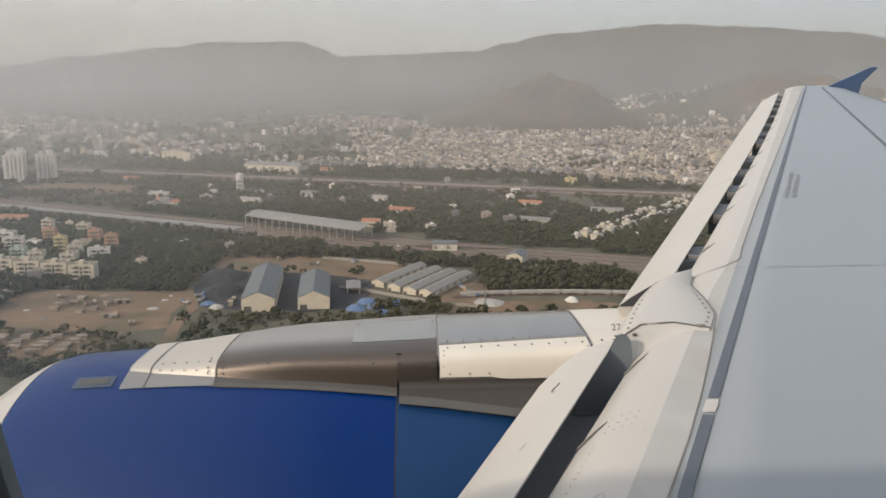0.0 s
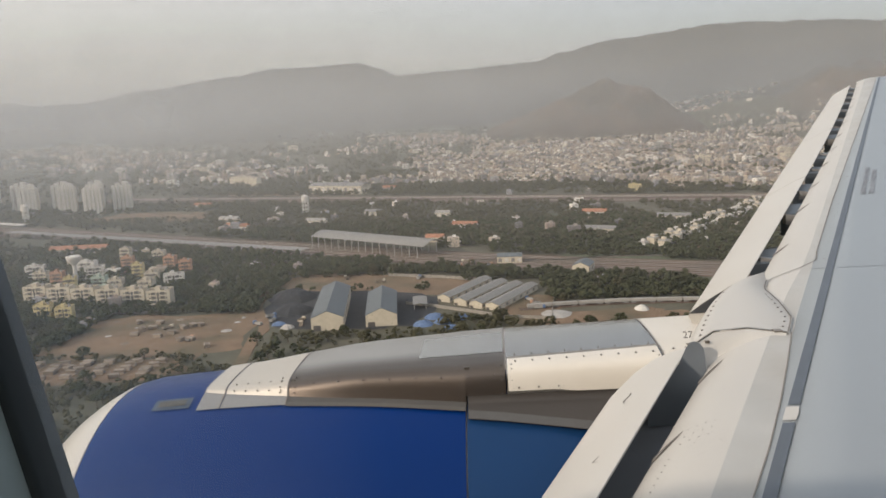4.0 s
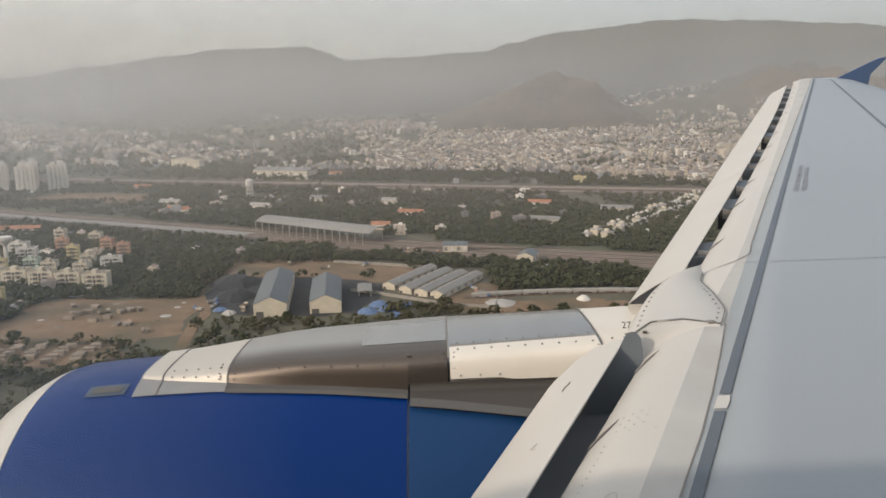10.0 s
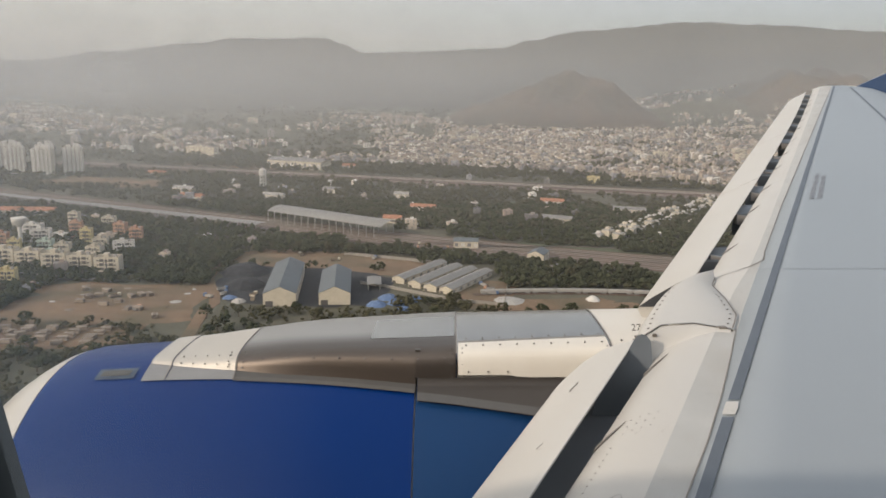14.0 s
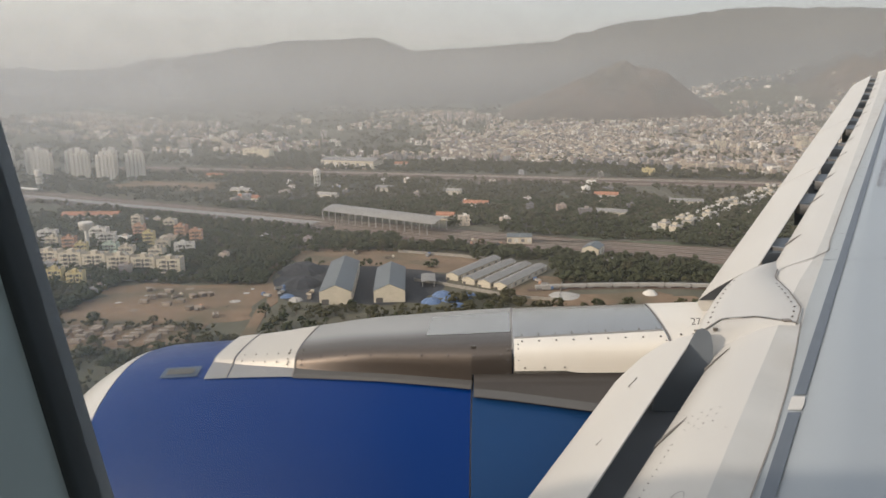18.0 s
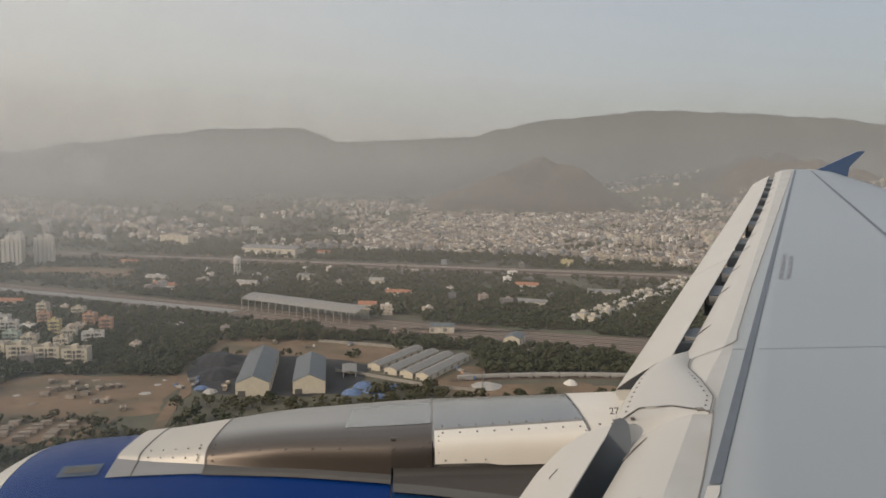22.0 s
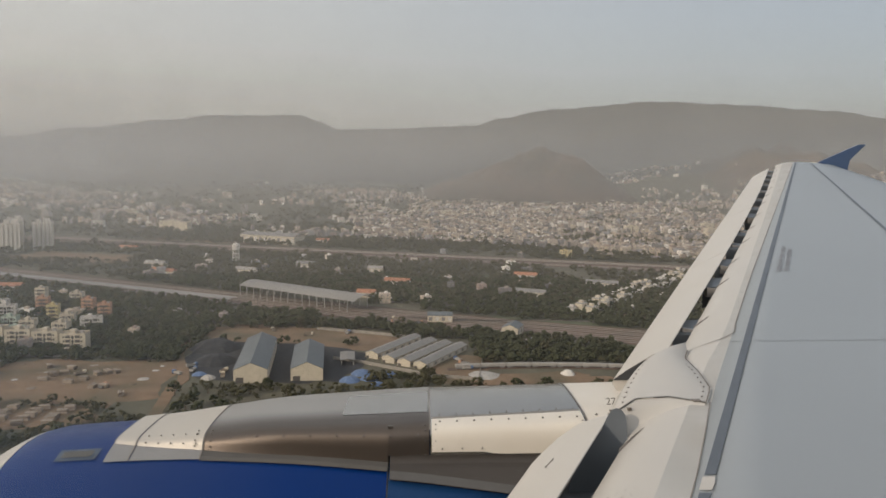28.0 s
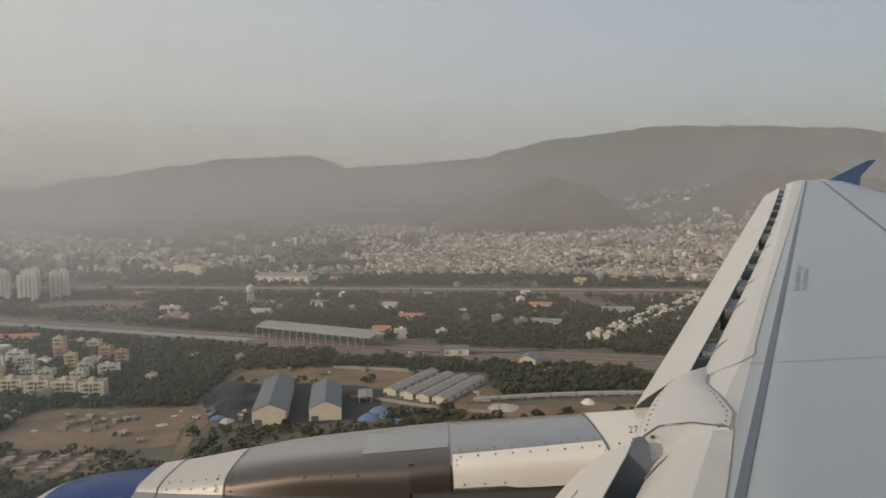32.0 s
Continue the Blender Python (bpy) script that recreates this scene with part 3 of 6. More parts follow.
part("exhaust_cone", loft([ring(x, r) for x, r in ((1.68, 0.80), (2.1, 0.68), (2.6, 0.5), (2.9, 0.42))]), METAL_DULL, nacelle, "", True)
part("cowl_joint", loft([ring(x, r) for x, r in ((-0.182, 1.149), (-0.181, 1.138), (-0.174, 1.138), (-0.173, 1.146))]), SEAM_DARK, nacelle)
part("fan_face", loft([ring(-1.4, r) for r in (0.80, 0.05)]), VENT_DARK, nacelle)


def on_cowl(x, a, up=0.0, r=None):
    r = r or float(np.interp(x, (-1.98, -1.8, -1.5, -1.1, -0.6), (1.100, 1.114, 1.130, 1.148, 1.155)))
    return Vector((x, NY + (r + up) * math.sin(radians(a)), NZ + (r + up) * math.cos(radians(a))))


# recessed vent near the top of the cowl
bm = bmesh.new()
def frame_quad(bm, x0, x1, a0, a1, up, r=None):
    n = 6
    lo = [[bm.verts.new(on_cowl(x0 + (x1 - x0) * i / n, a, up, r)) for i in range(n + 1)] for a in (a0, a1)]
    for i in range(n):
        bm.faces.new((lo[0][i], lo[0][i + 1], lo[1][i + 1], lo[1][i]))
frame_quad(bm, -1.80, -1.60, -17.3, -12.4, 0.006)
vent = part("vent_frame", bm, VENT_RIM, nacelle, "grey rectangular vent")
bm = bmesh.new()
frame_quad(bm, -1.775, -1.625, -16.2, -13.6, 0.010)
part("vent_mouth", bm, VENT_MOUTH, vent)

# nacelle strake with its stencil
bm = bmesh.new()
n = 24
root, tipv, tipb = [], [], []
for i in range(n + 1):
    f = i / n
    x = -1.60 + 0.78 * f
    h = 0.20 * min(1.0, (f / 0.16) ** 0.55) * (1.0 if f < 0.93 else 1 - (f - 0.93) / 0.14)
    root.append(bm.verts.new(on_cowl(x, -57.0, -0.01)))
    tipv.append(bm.verts.new(on_cowl(x, -57.0, -0.01) + Vector((0, -1.15 * h, 0.12 * h))))
    tipb.append(bm.verts.new(on_cowl(x, -60.5, -0.01)))
for i in range(n):
    bm.faces.new((root[i], root[i + 1], tipv[i + 1], tipv[i]))
    bm.faces.new((tipv[i], tipv[i + 1], tipb[i + 1], tipb[i]))
strake = part("strake", bm, BLUE, nacelle, "blue fin on the cowl side")
p0 = on_cowl(-1.24, -57.0, -0.01)
p1 = p0 + Vector((0, -0.22, 0.022))
ux = Vector((1, 0, 0))
uy = (p0 - p1).normalized()
uz = ux.cross(uy)
m = Matrix((ux, uy, uz)).transposed().to_4x4()
m.translation = p1 * 0.45 + p0 * 0.55 + uz * 0.006
lettering("stencil", "NO STEP", 0.05, m, LETTER_WHITE, strake, "white stencil")

# ---- pylon ----
def cowl_r(x):
    return float(np.interp(x, (-1.98, -1.8, -1.5, -1.1, -0.6), (1.100, 1.114, 1.130, 1.148, 1.155))) + 0.003


def pylon_section(x):
    """Half section, from the foot on the cowl up to the crown, for both sides: a long bullet nose swelling to the full width."""
    f = min(1.0, max(0.0, (x + 1.55) / 0.75))
    rise = math.sin(f * math.pi / 2) ** 0.8
    crown = -1.205 + 0.068 * rise + 0.045 * min(1.0, max(0.0, (x + 1.0) / 1.0)) + 0.02 * max(0.0, x)
    u = min(1.0, max(0.0, (x + 1.56) / 0.80))
    swell = math.sin(u * math.pi / 2)
    cr = cowl_r(x)
    crown = NZ + cr + 0.012 + (crown - NZ - cr - 0.012) * swell ** 1.15
    g = min(1.0, max(0.0, (x + 1.5) / 1.33))
    foot_w = 0.366 + 0.114 * g ** 1.6
    body_w = (foot_w - 0.045) * (0.66 + 0.34 * min(1.0, swell ** 0.75))
    pts = []
    for k in range(4):
        w = foot_w + (body_w + 0.004 - foot_w) * k / 3
        pts.append((w, NZ + math.sqrt(cr ** 2 - w ** 2) + 0.005 + 0.002 * k))
    zs = pts[-1][1] + 0.003
    square = min(1.0, max(0.0, (x + 1.3) / 0.6))
    for h, k, h2, k2 in ((0.16, 0.995, 0.14, 0.99), (0.34, 0.985, 0.3, 0.97), (0.52, 0.97, 0.46, 0.94), (0.68, 0.95, 0.6, 0.88), (0.80, 0.92, 0.73, 0.8), (0.88, 0.85, 0.83, 0.68), (0.94, 0.72, 0.91, 0.52), (0.98, 0.45, 0.97, 0.3), (1.0, 0.0, 1.0, 0.0)):
        pts.append((body_w * (k2 + (k - k2) * square), zs + (crown - zs) * (h2 + (h - h2) * square)))
    left = [Vector((x, NY - w, z)) for w, z in pts]
    right = [Vector((x, NY + w, z)) for w, z in pts[-2::-1]]
    return left + right


def pylon_run(name, x0, x1, n, material, label, lift=0.0, cut=None):
    secs = [pylon_section(x0 + (x1 - x0) * i / n) for i in range(n + 1)]
    if lift:
        secs = [[p + Vector((0, math.copysign(lift, p.y - NY) if abs(p.y - NY) > 0.02 else 0, lift)) for p in s] for s in secs]
    if cut:
        secs = [s[cut[0]:cut[1]] for s in secs]
    return part(name, loft(secs), material, pylon, label, True)


pylon = part("pylon", loft([pylon_section(-1.55 + 0.12 * i / 4) for i in range(5)], caps=False), FLANGE, airliner, "bare metal engine pylon fairing", True)
pylon_run("nose_tip", -1.54, -1.434, 6, NOSE_METAL, "polished tip of the pylon nose", lift=0.002, cut=(3, -3))
pylon_run("nose_fairing", -1.425, -1.085, 10, NOSE_METAL, "polished pylon nose", cut=(3, -3))
pylon_run("mid_fairing", -1.08, -0.178, 20, METAL_REFLECTION, "brushed pylon fairing", cut=(3, -3))
for k in ((0, 4), (-4, None)):
    pylon_run("edge_strip", -1.425, -1.083, 8, FLANGE, "pale grey foot of the pylon nose", cut=k)
    pylon_run("edge_strip", -1.083, -0.178, 18, EDGE_METAL, "riveted grey edge strip", cut=k)
pylon_run("access_cover", -0.42, 0.012, 8, METAL, "clean rectangular access cover", lift=0.002, cut=(11, -11))
pylon_run("mid_fairing", -0.178, 0.018, 6, METAL_REFLECTION, "brushed pylon fairing", cut=(4, -4))
pylon_run("aft_fairing", 0.024, 0.78, 18, METAL, "brushed pylon fairing", cut=(4, -4))
pylon_run("end_fairing", 0.785, 1.38, 12, PANEL_CREAM, "cream painted pylon end")
def apron_low(x):
    return -27.0 - 6.7 * (x + 0.168)


# apron between pylon and cowl, riveted edge strip, painted side panel
part("apron", loft([[on_cowl(x, apron_low(x), 0.006, 1.150 - 0.05 * max(0.0, x))] + pylon_section(x)[:5] for x in np.linspace(-0.168, 1.2, 16)]), APRON, pylon, "dark brown apron", True)
secs = []
for x in np.linspace(0.03, 0.77, 16):
    s = pylon_section(x)
    low = 0.18 if x < 0.27 else 0.18 - 0.17 * min(1.0, (x - 0.27) / 0.07)
    run = [s[4].lerp(s[5], 0.4 - 0.4 * (1 - low / 0.18))] + s[5:11] + [s[10].lerp(s[11], 0.1 + 0.45 * (x - 0.03) / 0.74)]
    secs.append([p + Vector((0, -0.008, 0.003)) for p in run])
part("apron_edge", loft([[on_cowl(x, apron_low(x) + k, 0.016 + 0.004 * k, 1.150 - 0.05 * max(0.0, x)) for k in (-0.2, 1.0, 2.0)] for x in np.linspace(-0.166, 1.2, 16)]), APRON_STRIP, pylon, "riveted grey edge strip", True)
part("panel_joint", loft([[s[-1] + Vector((0, -0.001, 0.002)), s[-1] + Vector((0, 0.008, 0.006))] for s in secs]), SEAM_DARK, pylon)
side = part("side_panel", loft(secs), PANEL_CREAM, pylon, "cream painted side panel", True)
bm = bmesh.new()
for x in np.linspace(0.07, 0.74, 9):
    disc(bm, pylon_section(x)[9].lerp(pylon_section(x)[10], 0.55 + 0.3 * x) + Vector((0, -0.008, 0.004)), (0, -0.5, 0.85), 0.006)
    disc(bm, pylon_section(x)[10].lerp(pylon_section(x)[11], 0.45 + 0.5 * x) + Vector((0, -0.002, 0.004)), (0, -0.3, 0.95), 0.006)
for x in np.linspace(0.08, 0.27, 3):
    disc(bm, pylon_section(x)[5] + Vector((0, -0.011, 0.0)), (0, -1, 0.1), 0.005)
for x in np.linspace(-0.95, 0.75, 14):
    s = pylon_section(x)
    disc(bm, s[7] + Vector((0, -0.003, 0.003)), (0, -0.8, 0.5), 0.005)
for x in np.linspace(-1.38, -1.12, 5):
    s = pylon_section(x)
    disc(bm, s[8] + Vector((0, -0.002, 0.004)), (0, -0.6, 0.8), 0.0045)
    disc(bm, s[5] + Vector((0, -0.004, 0.002)), (0, -0.9, 0.4), 0.0045)
for xx in (-1.125, -1.05, 0.0, 0.05, 0.76, 0.81):
    s = pylon_section(xx)
    for k in (4, 6, 8, 9):
        disc(bm, s[k] + Vector((0, -0.004, 0.003)), (0, -0.7, 0.7), 0.005)
for xx in (0.84, 0.90, 0.96, 1.02):
    s = pylon_section(xx)
    for k in (6, 8, 10):
        disc(bm, s[k] + Vector((0, -0.004, 0.003)), (0, -0.5, 0.8), 0.0065)
scr = part("screws", bm, SCREW, pylon)
scr["kind"] = "stuff"
for xx in (-1.43, -1.083, 0.021, 0.7825):
    w = 0.0035
    part("fairing_joint", loft([[p + Vector((0, -0.003 if p.y < NY else 0.003, 0.003)) for p in (pylon_section(x) if xx < -0.2 else pylon_section(x)[8:-8])] for x in (xx - w, xx + w)]), SEAM_DARK, pylon)
bm = bmesh.new()
for i in range(30):
    xa, xb = -1.08 + 0.90 * i / 30, -1.08 + 0.90 * (i + 1) / 30
    q = []
    for x in (xa, xb):
        s = pylon_section(x)
        q.append((s[0] + Vector((0, -0.012, -0.002)), s[1] + Vector((0, -0.012, 0.004))))
    bm.faces.new([bm.verts.new(p) for p in (q[0][0], q[1][0], q[1][1], q[0][1])])
part("edge_lap", bm, EDGE_METAL, pylon, "riveted grey edge lap")
m = Matrix.Translation((0.905, NY - 0.245, -1.055)) @ Matrix.Rotation(radians(58), 4, "X")
lettering("stencil", "27", 0.05, m, SCREW, pylon)
bm = bmesh.new()
box(bm, 0.915, 0.985, NY - 0.275, NY - 0.262, -1.10, -1.075)
part("data_plate", bm, SEAM_DARK, pylon)
bm = bmesh.new()
lt = pylon_section(-0.17)[9]
box(bm, -0.18, -0.155, lt.y - 0.008, lt.y + 0.008, lt.z, lt.z + 0.008)
part("latch", bm, SCREW, pylon)

# cover over the pylon root, joining pylon and leading edge
def line_at(y, *knots):
    for (y0, x0), (y1, x1) in zip(knots, knots[1:]):
        if y <= y1:
            return x0 + (x1 - x0) * (y - y0) / (y1 - y0)
    return knots[-1][1]


secs = []
for i in range(15):
    y = 3.14 + 0.86 * i / 14
    back = line_at(y, (3.14, 1.192), (3.176, 1.208), (3.314, 1.27), (3.851, 1.335), (4.0, 1.40))
    front = line_at(y, (3.14, 0.780), (3.20, 0.79), (3.359, 0.852), (3.649, 0.995), (3.85, 1.13), (3.95, 1.25), (4.0, 1.36))
    z = plane_z(y) + 0.012
    w = back - front
    secs.append([Vector((back, y, plane_z(y) - drop(y, back) + 0.003)), Vector((back - 0.01, y, plane_z(y) - drop(y, back) + 0.009)), Vector((back - 0.4 * w, y, max(z - 0.002, plane_z(y) - drop(y, back - 0.4 * w) + 0.012))), Vector((front + 0.25 * w, y, z - 0.008)), Vector((front + 0.08 * w, y, z - 0.028)),
                 Vector((front + 0.0, y, z - 0.060)), Vector((front - 0.02, y, z - 0.13)), Vector((front - 0.015, y, z - 0.30))])
for s in secs:
    if s[0].y > 3.5:
        k = min(1.0, (s[0].y - 3.5) / 0.2)
        s[6] += Vector((0.05 * k, 0, 0.05 * k))
        s[7] += Vector((0.11 * k, 0, 0.19 * k))
# its inboard edge bows outboard between the two corners
for i, s in enumerate(secs):
    k = (1 - i / 14) ** 2
    for j, p in enumerate(s):
        c = min(1.0, max(0.0, (s[0].x - p.x) / max(0.05, s[0].x - s[5].x)))
        dy = k * line_at(c, (0.0, 0.036), (0.28, 0.089), (0.54, 0.128), (0.82, 0.095), (1.0, 0.0))
        s[j] = p + Vector((0.25 * dy, dy, 0.12 * dy))
cover = part("pylon_cover", loft(secs), EDGE_WHITE, wing, "raised off-white cover plate over the pylon root", True)
bm = bmesh.new()
for s0, s1 in zip(secs, secs[1:]):
    bm.faces.new([bm.verts.new(p + Vector((d, 0, 0.002))) for p, d in ((s0[1], 0.001), (s1[1], 0.001), (s1[1], 0.008), (s0[1], 0.008))])
for k in range(1, 6):
    a, b = secs[0][k], secs[0][k + 1]
    bm.faces.new([bm.verts.new(p) for p in (a + Vector((0, -0.004, 0.003)), b + Vector((0, -0.004, 0.003)), b + Vector((0, 0.003, 0.003)), a + Vector((0, 0.003, 0.003)))])
part("cover_joint", bm, SEAM_DARK, cover)
bm = bmesh.new()
for s in secs[1:-1]:
    disc(bm, s[1] + Vector((-0.022, 0, 0.002)), (0, 0, 1), 0.0055)
    disc(bm, s[4] + Vector((0.02, 0, 0.006)), (-0.4, 0, 1), 0.006)
for k in range(6):
    disc(bm, secs[0][1].lerp(secs[0][5], (k + 0.5) / 6) + Vector((0, 0.05, 0.004)), (0, 0, 1), 0.006)
s1 = part("screws", bm, SCREW, cover)
s1["kind"] = "stuff"
# dark sheets imitate the shade under the cover's front, where the outer slat ends
hollow = []
for sec in secs[7:]:
    f = sec[5]
    hollow.append([f + Vector((-0.003, 0, -0.008)), f + Vector((-0.006, 0, -0.03)), f + Vector((0.0, 0, -0.045)), f + Vector((0.01, 0, -0.06))])
part("cover_hollow", loft(hollow), COVE_SHADE, cover, "dark sheet for the shade beside the slat end", True)
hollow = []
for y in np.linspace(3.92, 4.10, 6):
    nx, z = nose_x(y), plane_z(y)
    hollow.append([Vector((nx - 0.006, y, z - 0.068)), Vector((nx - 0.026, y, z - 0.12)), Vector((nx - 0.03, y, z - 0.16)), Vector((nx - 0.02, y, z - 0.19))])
part("nose_hollow", loft(hollow), COVE_SHADE, wing, "dark sheet for the shaded gap at the outer slat", True)
# rolled end under the cover, running down onto the leading edge, with two drain openings
def lip_row(f):
    row = []
    for k, p in enumerate(secs[0][1:6]):
        reach = 0.17 * f * (0.12, 0.6, 0.85, 0.6, 0.3)[k]
        x, y = p.x - 0.53 * reach, p.y - reach
        low = plane_z(y) - drop(y, max(x, nose_x(y))) + 0.003 - 0.9 * max(0.0, nose_x(y) + 0.02 - x)
        e = f * f * (3 - 2 * f)
        row.append(Vector((x, y, p.z - 0.003 + (low - p.z) * e)))
    return row


part("cover_lip", loft([lip_row(f) for f in (0, 0.2, 0.4, 0.6, 0.8, 1.0)]), EDGE_WHITE, cover, "rolled cream end of the cover", True)
for q in (0.25, 0.8):
    c = lip_row(0.25)[2].lerp(lip_row(0.25)[3], q)
    bm = bmesh.new()
    box(bm, c.x - 0.009, c.x + 0.009, c.y - 0.007, c.y + 0.005, c.z - 0.004, c.z + 0.006)
    part("drain_opening", bm, SCREW, cover)
bm = bmesh.new()
zz = on_wing(1.17, 3.22).z
box(bm, 1.145, 1.178, 3.19, 3.22, zz + 0.004, zz + 0.0105)
part("data_plate", bm, SEAM_DARK, cover)

# rivet rows and access panel on the inboard leading edge
bm = bmesh.new()
for i in range(60):
    y = 0.8 + 2.25 * i / 60
    disc(bm, on_wing(seam_x(y) + 0.045, y), (0, 0, 1), 0.0026, 5, 0.0015)
for r in range(3):
    for i in range(11):
        y = 1.84 + 0.035 * r + 0.004 * (i % 3)
        disc(bm, on_wing(nose_x(y) + 0.03 + 0.024 * i, y), (-0.2, 0, 1), 0.004, 5, 0.002)
    for i in range(4):
        y = 2.41 + 0.045 * r
        disc(bm, on_wing(nose_x(y) + 0.09 + 0.03 * i, y), (-0.2, 0, 1), 0.003, 5, 0.002)
for i in range(12):
    y = 1.95 + 0.035 * i
    disc(bm, on_wing(nose_x(y) + 0.075, y), (-0.2, 0, 1), 0.003, 5, 0.002)
for i in range(26):
    y = 4.2 + 8 * i / 26
    disc(bm, on_wing(seam_x(y) + 0.05, y), (0, 0, 1), 0.005, 5, 0.002)
s2 = part("rivets", bm, SCREW, wing)
s2["kind"] = "stuff"
bm = bmesh.new()
n = 20
oval = []
for a in np.linspace(0, 2 * math.pi, n, endpoint=False):
    d, e = 0.019 * math.cos(a), 0.042 * math.copysign(abs(math.sin(a)) ** 0.6, math.sin(a))
    y = 1.97 + e
    oval.append((nose_x(y) + 0.20 + d, y, d))
for i in range(n):
    j = (i + 1) % n
    p, q = oval[i], oval[j]
    c = Vector((nose_x(1.97) + 0.20, 1.97, 0))
    def inn(o):
        return (o[0] + (nose_x(o[1]) + 0.20 - o[0]) * 0.12, o[1] + (1.97 - o[1]) * 0.06)
    pi, qi = inn(p), inn(q)
    bm.faces.new([bm.verts.new(on_wing(x, y, 0.004)) for x, y in ((p[0], p[1]), (q[0], q[1]), qi, pi)])
part("access_panel_rim", bm, SEAM_DARK, wing)

# ---- fuselage wall round the window ----
FR, FY, FZ = 1.98, -1.73, -0.45
def skin_y(z):
    return FY + math.sqrt(max(0.0, FR ** 2 - (z - FZ) ** 2))
def oval_pt(a, k, y):
    c, s = math.cos(a), math.sin(a)
    e = 2 / 5.0
    z = 0.30 * k * math.copysign(abs(s) ** e, s)
    return Vector((0.046 - 0.18 * z + 0.160 * k * math.copysign(abs(c) ** e, c), y, z))
def rect_pt(a, w, h):
    c, s = math.cos(a), math.sin(a)
    k = 1 / max(abs(c) / w, abs(s) / h)
    return c * k, s * k
bm = bmesh.new()
AN = 72
angs = [2 * math.pi * (i + 0.5) / AN for i in range(AN)]
outer, inner = [], []
for a in angs:
    x, z = rect_pt(a, 0.5, 0.6)
    outer.append(bm.verts.new((x, skin_y(z), z)))
    p = oval_pt(a, 1.5, 0)
    inner.append(bm.verts.new((p.x, skin_y(p.z), p.z)))
for i in range(AN):
    j = (i + 1) % AN
    bm.faces.new((outer[i], outer[j], inner[j], inner[i]))
ang_hi = math.degrees(math.asin((0.6 - FZ) / FR))
ang_lo = math.degrees(math.asin((-0.6 - FZ) / FR))
def tube(x0, x1, a0, a1, n):
    rows = [[bm.verts.new((x, FY + FR * math.cos(radians(a)), FZ + FR * math.sin(radians(a)))) for a in np.linspace(a0, a1, n)] for x in (x0, x1)]
    for i in range(n - 1):
        bm.faces.new((rows[0][i], rows[0][i + 1], rows[1][i + 1], rows[1][i]))
tube(-9, -3.2, -180, 180, 73)
tube(3.2, 14, -180, 180, 73)
# unseen port side openings every half metre, widened beyond real windows to brighten the cabin
edges = []
for k in range(-6, 7):
    edges += [(0.53 * k - 0.265, 0.53 * k - 0.225, False), (0.53 * k - 0.225, 0.53 * k + 0.225, True), (0.53 * k + 0.225, 0.53 * k + 0.265, False)]
cuts = sorted({-3.2, 3.2, -0.5, 0.5} | {e for x0, x1, w in edges for e in (x0, x1) if -3.2 < e < 3.2})
for x0, x1 in zip(cuts, cuts[1:]):
    mid_x = 0.5 * (x0 + x1)
    hole = any(w and a <= mid_x <= c for a, c, w in edges)
    near = -0.5 < mid_x < 0.5
    a0, a1 = (ang_hi, 360 + ang_lo) if near else (-170, 190)
    if hole:
        tube(x0, x1, a0, 150, 36)
        tube(x0, x1, 180, a1, 44)
    else:
        tube(x0, x1, a0, a1, 80)
for x in (-9, 14):
    bm.faces.new([bm.verts.new((x, FY + FR * math.cos(radians(a)), FZ + FR * math.sin(radians(a)))) for a in range(0, 360, 6)])
fuselage = part("fuselage", bm, SKIN, airliner, "white fuselage side, lower body darkened for its reflection", True)
part("window_seal", loft([[oval_pt(a, k, y) for a in angs + angs[:1]] for k, y in ((1.0, 0.175), (0.985, 0.165), (0.988, 0.161), (0.994, 0.1585), (1.002, 0.159))]), RUBBER, fuselage, "black rubber window seal", True)
part("window_reveal", loft([[oval_pt(a, k, y) for a in angs + angs[:1]] for k, y in ((0.998, 0.1595), (1.03, 0.152), (1.12, 0.138), (1.4, 0.075), (1.5, 0.06), (1.6, 0.055), (4.0, 0.045))]), CABIN, fuselage, "grey plastic window surround", True)
part("outer_reveal", loft([[oval_pt(a, 1.02, 0.172) for a in angs + angs[:1]], [Vector((p.x, skin_y(p.z), p.z)) for p in (oval_pt(a, 1.5, 0) for a in angs + angs[:1])]]), RUBBER, fuselage)
pane = part("window_pane", loft([[oval_pt(a, k, 0.168) for a in angs + angs[:1]] for k in (1.01, 0.5, 0.02)]), PANE, fuselage, "scratched window pane, milky to imitate haze")
pane.visible_shadow = False

# unseen glowing strip added in the cabin to brighten the window surround
GLOW = mat("added_fill_glow", (0.8, 0.85, 0.85), 0.6, vary=0.02, scale=5)
gp = GLOW.node_tree.nodes["Principled BSDF"]
gp.inputs["Emission Color"].default_value, gp.inputs["Emission Strength"].default_value = (0.86, 1.0, 1.0, 1), 2.4
bm = bmesh.new()
box(bm, -2.4, 2.4, -1.16, -0.98, 1.26, 1.30)
bmesh.ops.bevel(bm, geom=bm.edges[:], offset=0.012, segments=1, affect="EDGES")
part("cabin_light", bm, GLOW, fuselage, "unseen glowing strip added to brighten the window surround")

# ---- the land below: x along the flight line, y away, z up from the plain ----
rnd = random.Random(11)
GROUND = mat("dry_scrub_plain", (0.098, 0.088, 0.060), 0.95, vary=0.25, scale=0.05, dirt=(0.064, 0.066, 0.040), dirt_scale=0.008, dirt_amount=0.85)
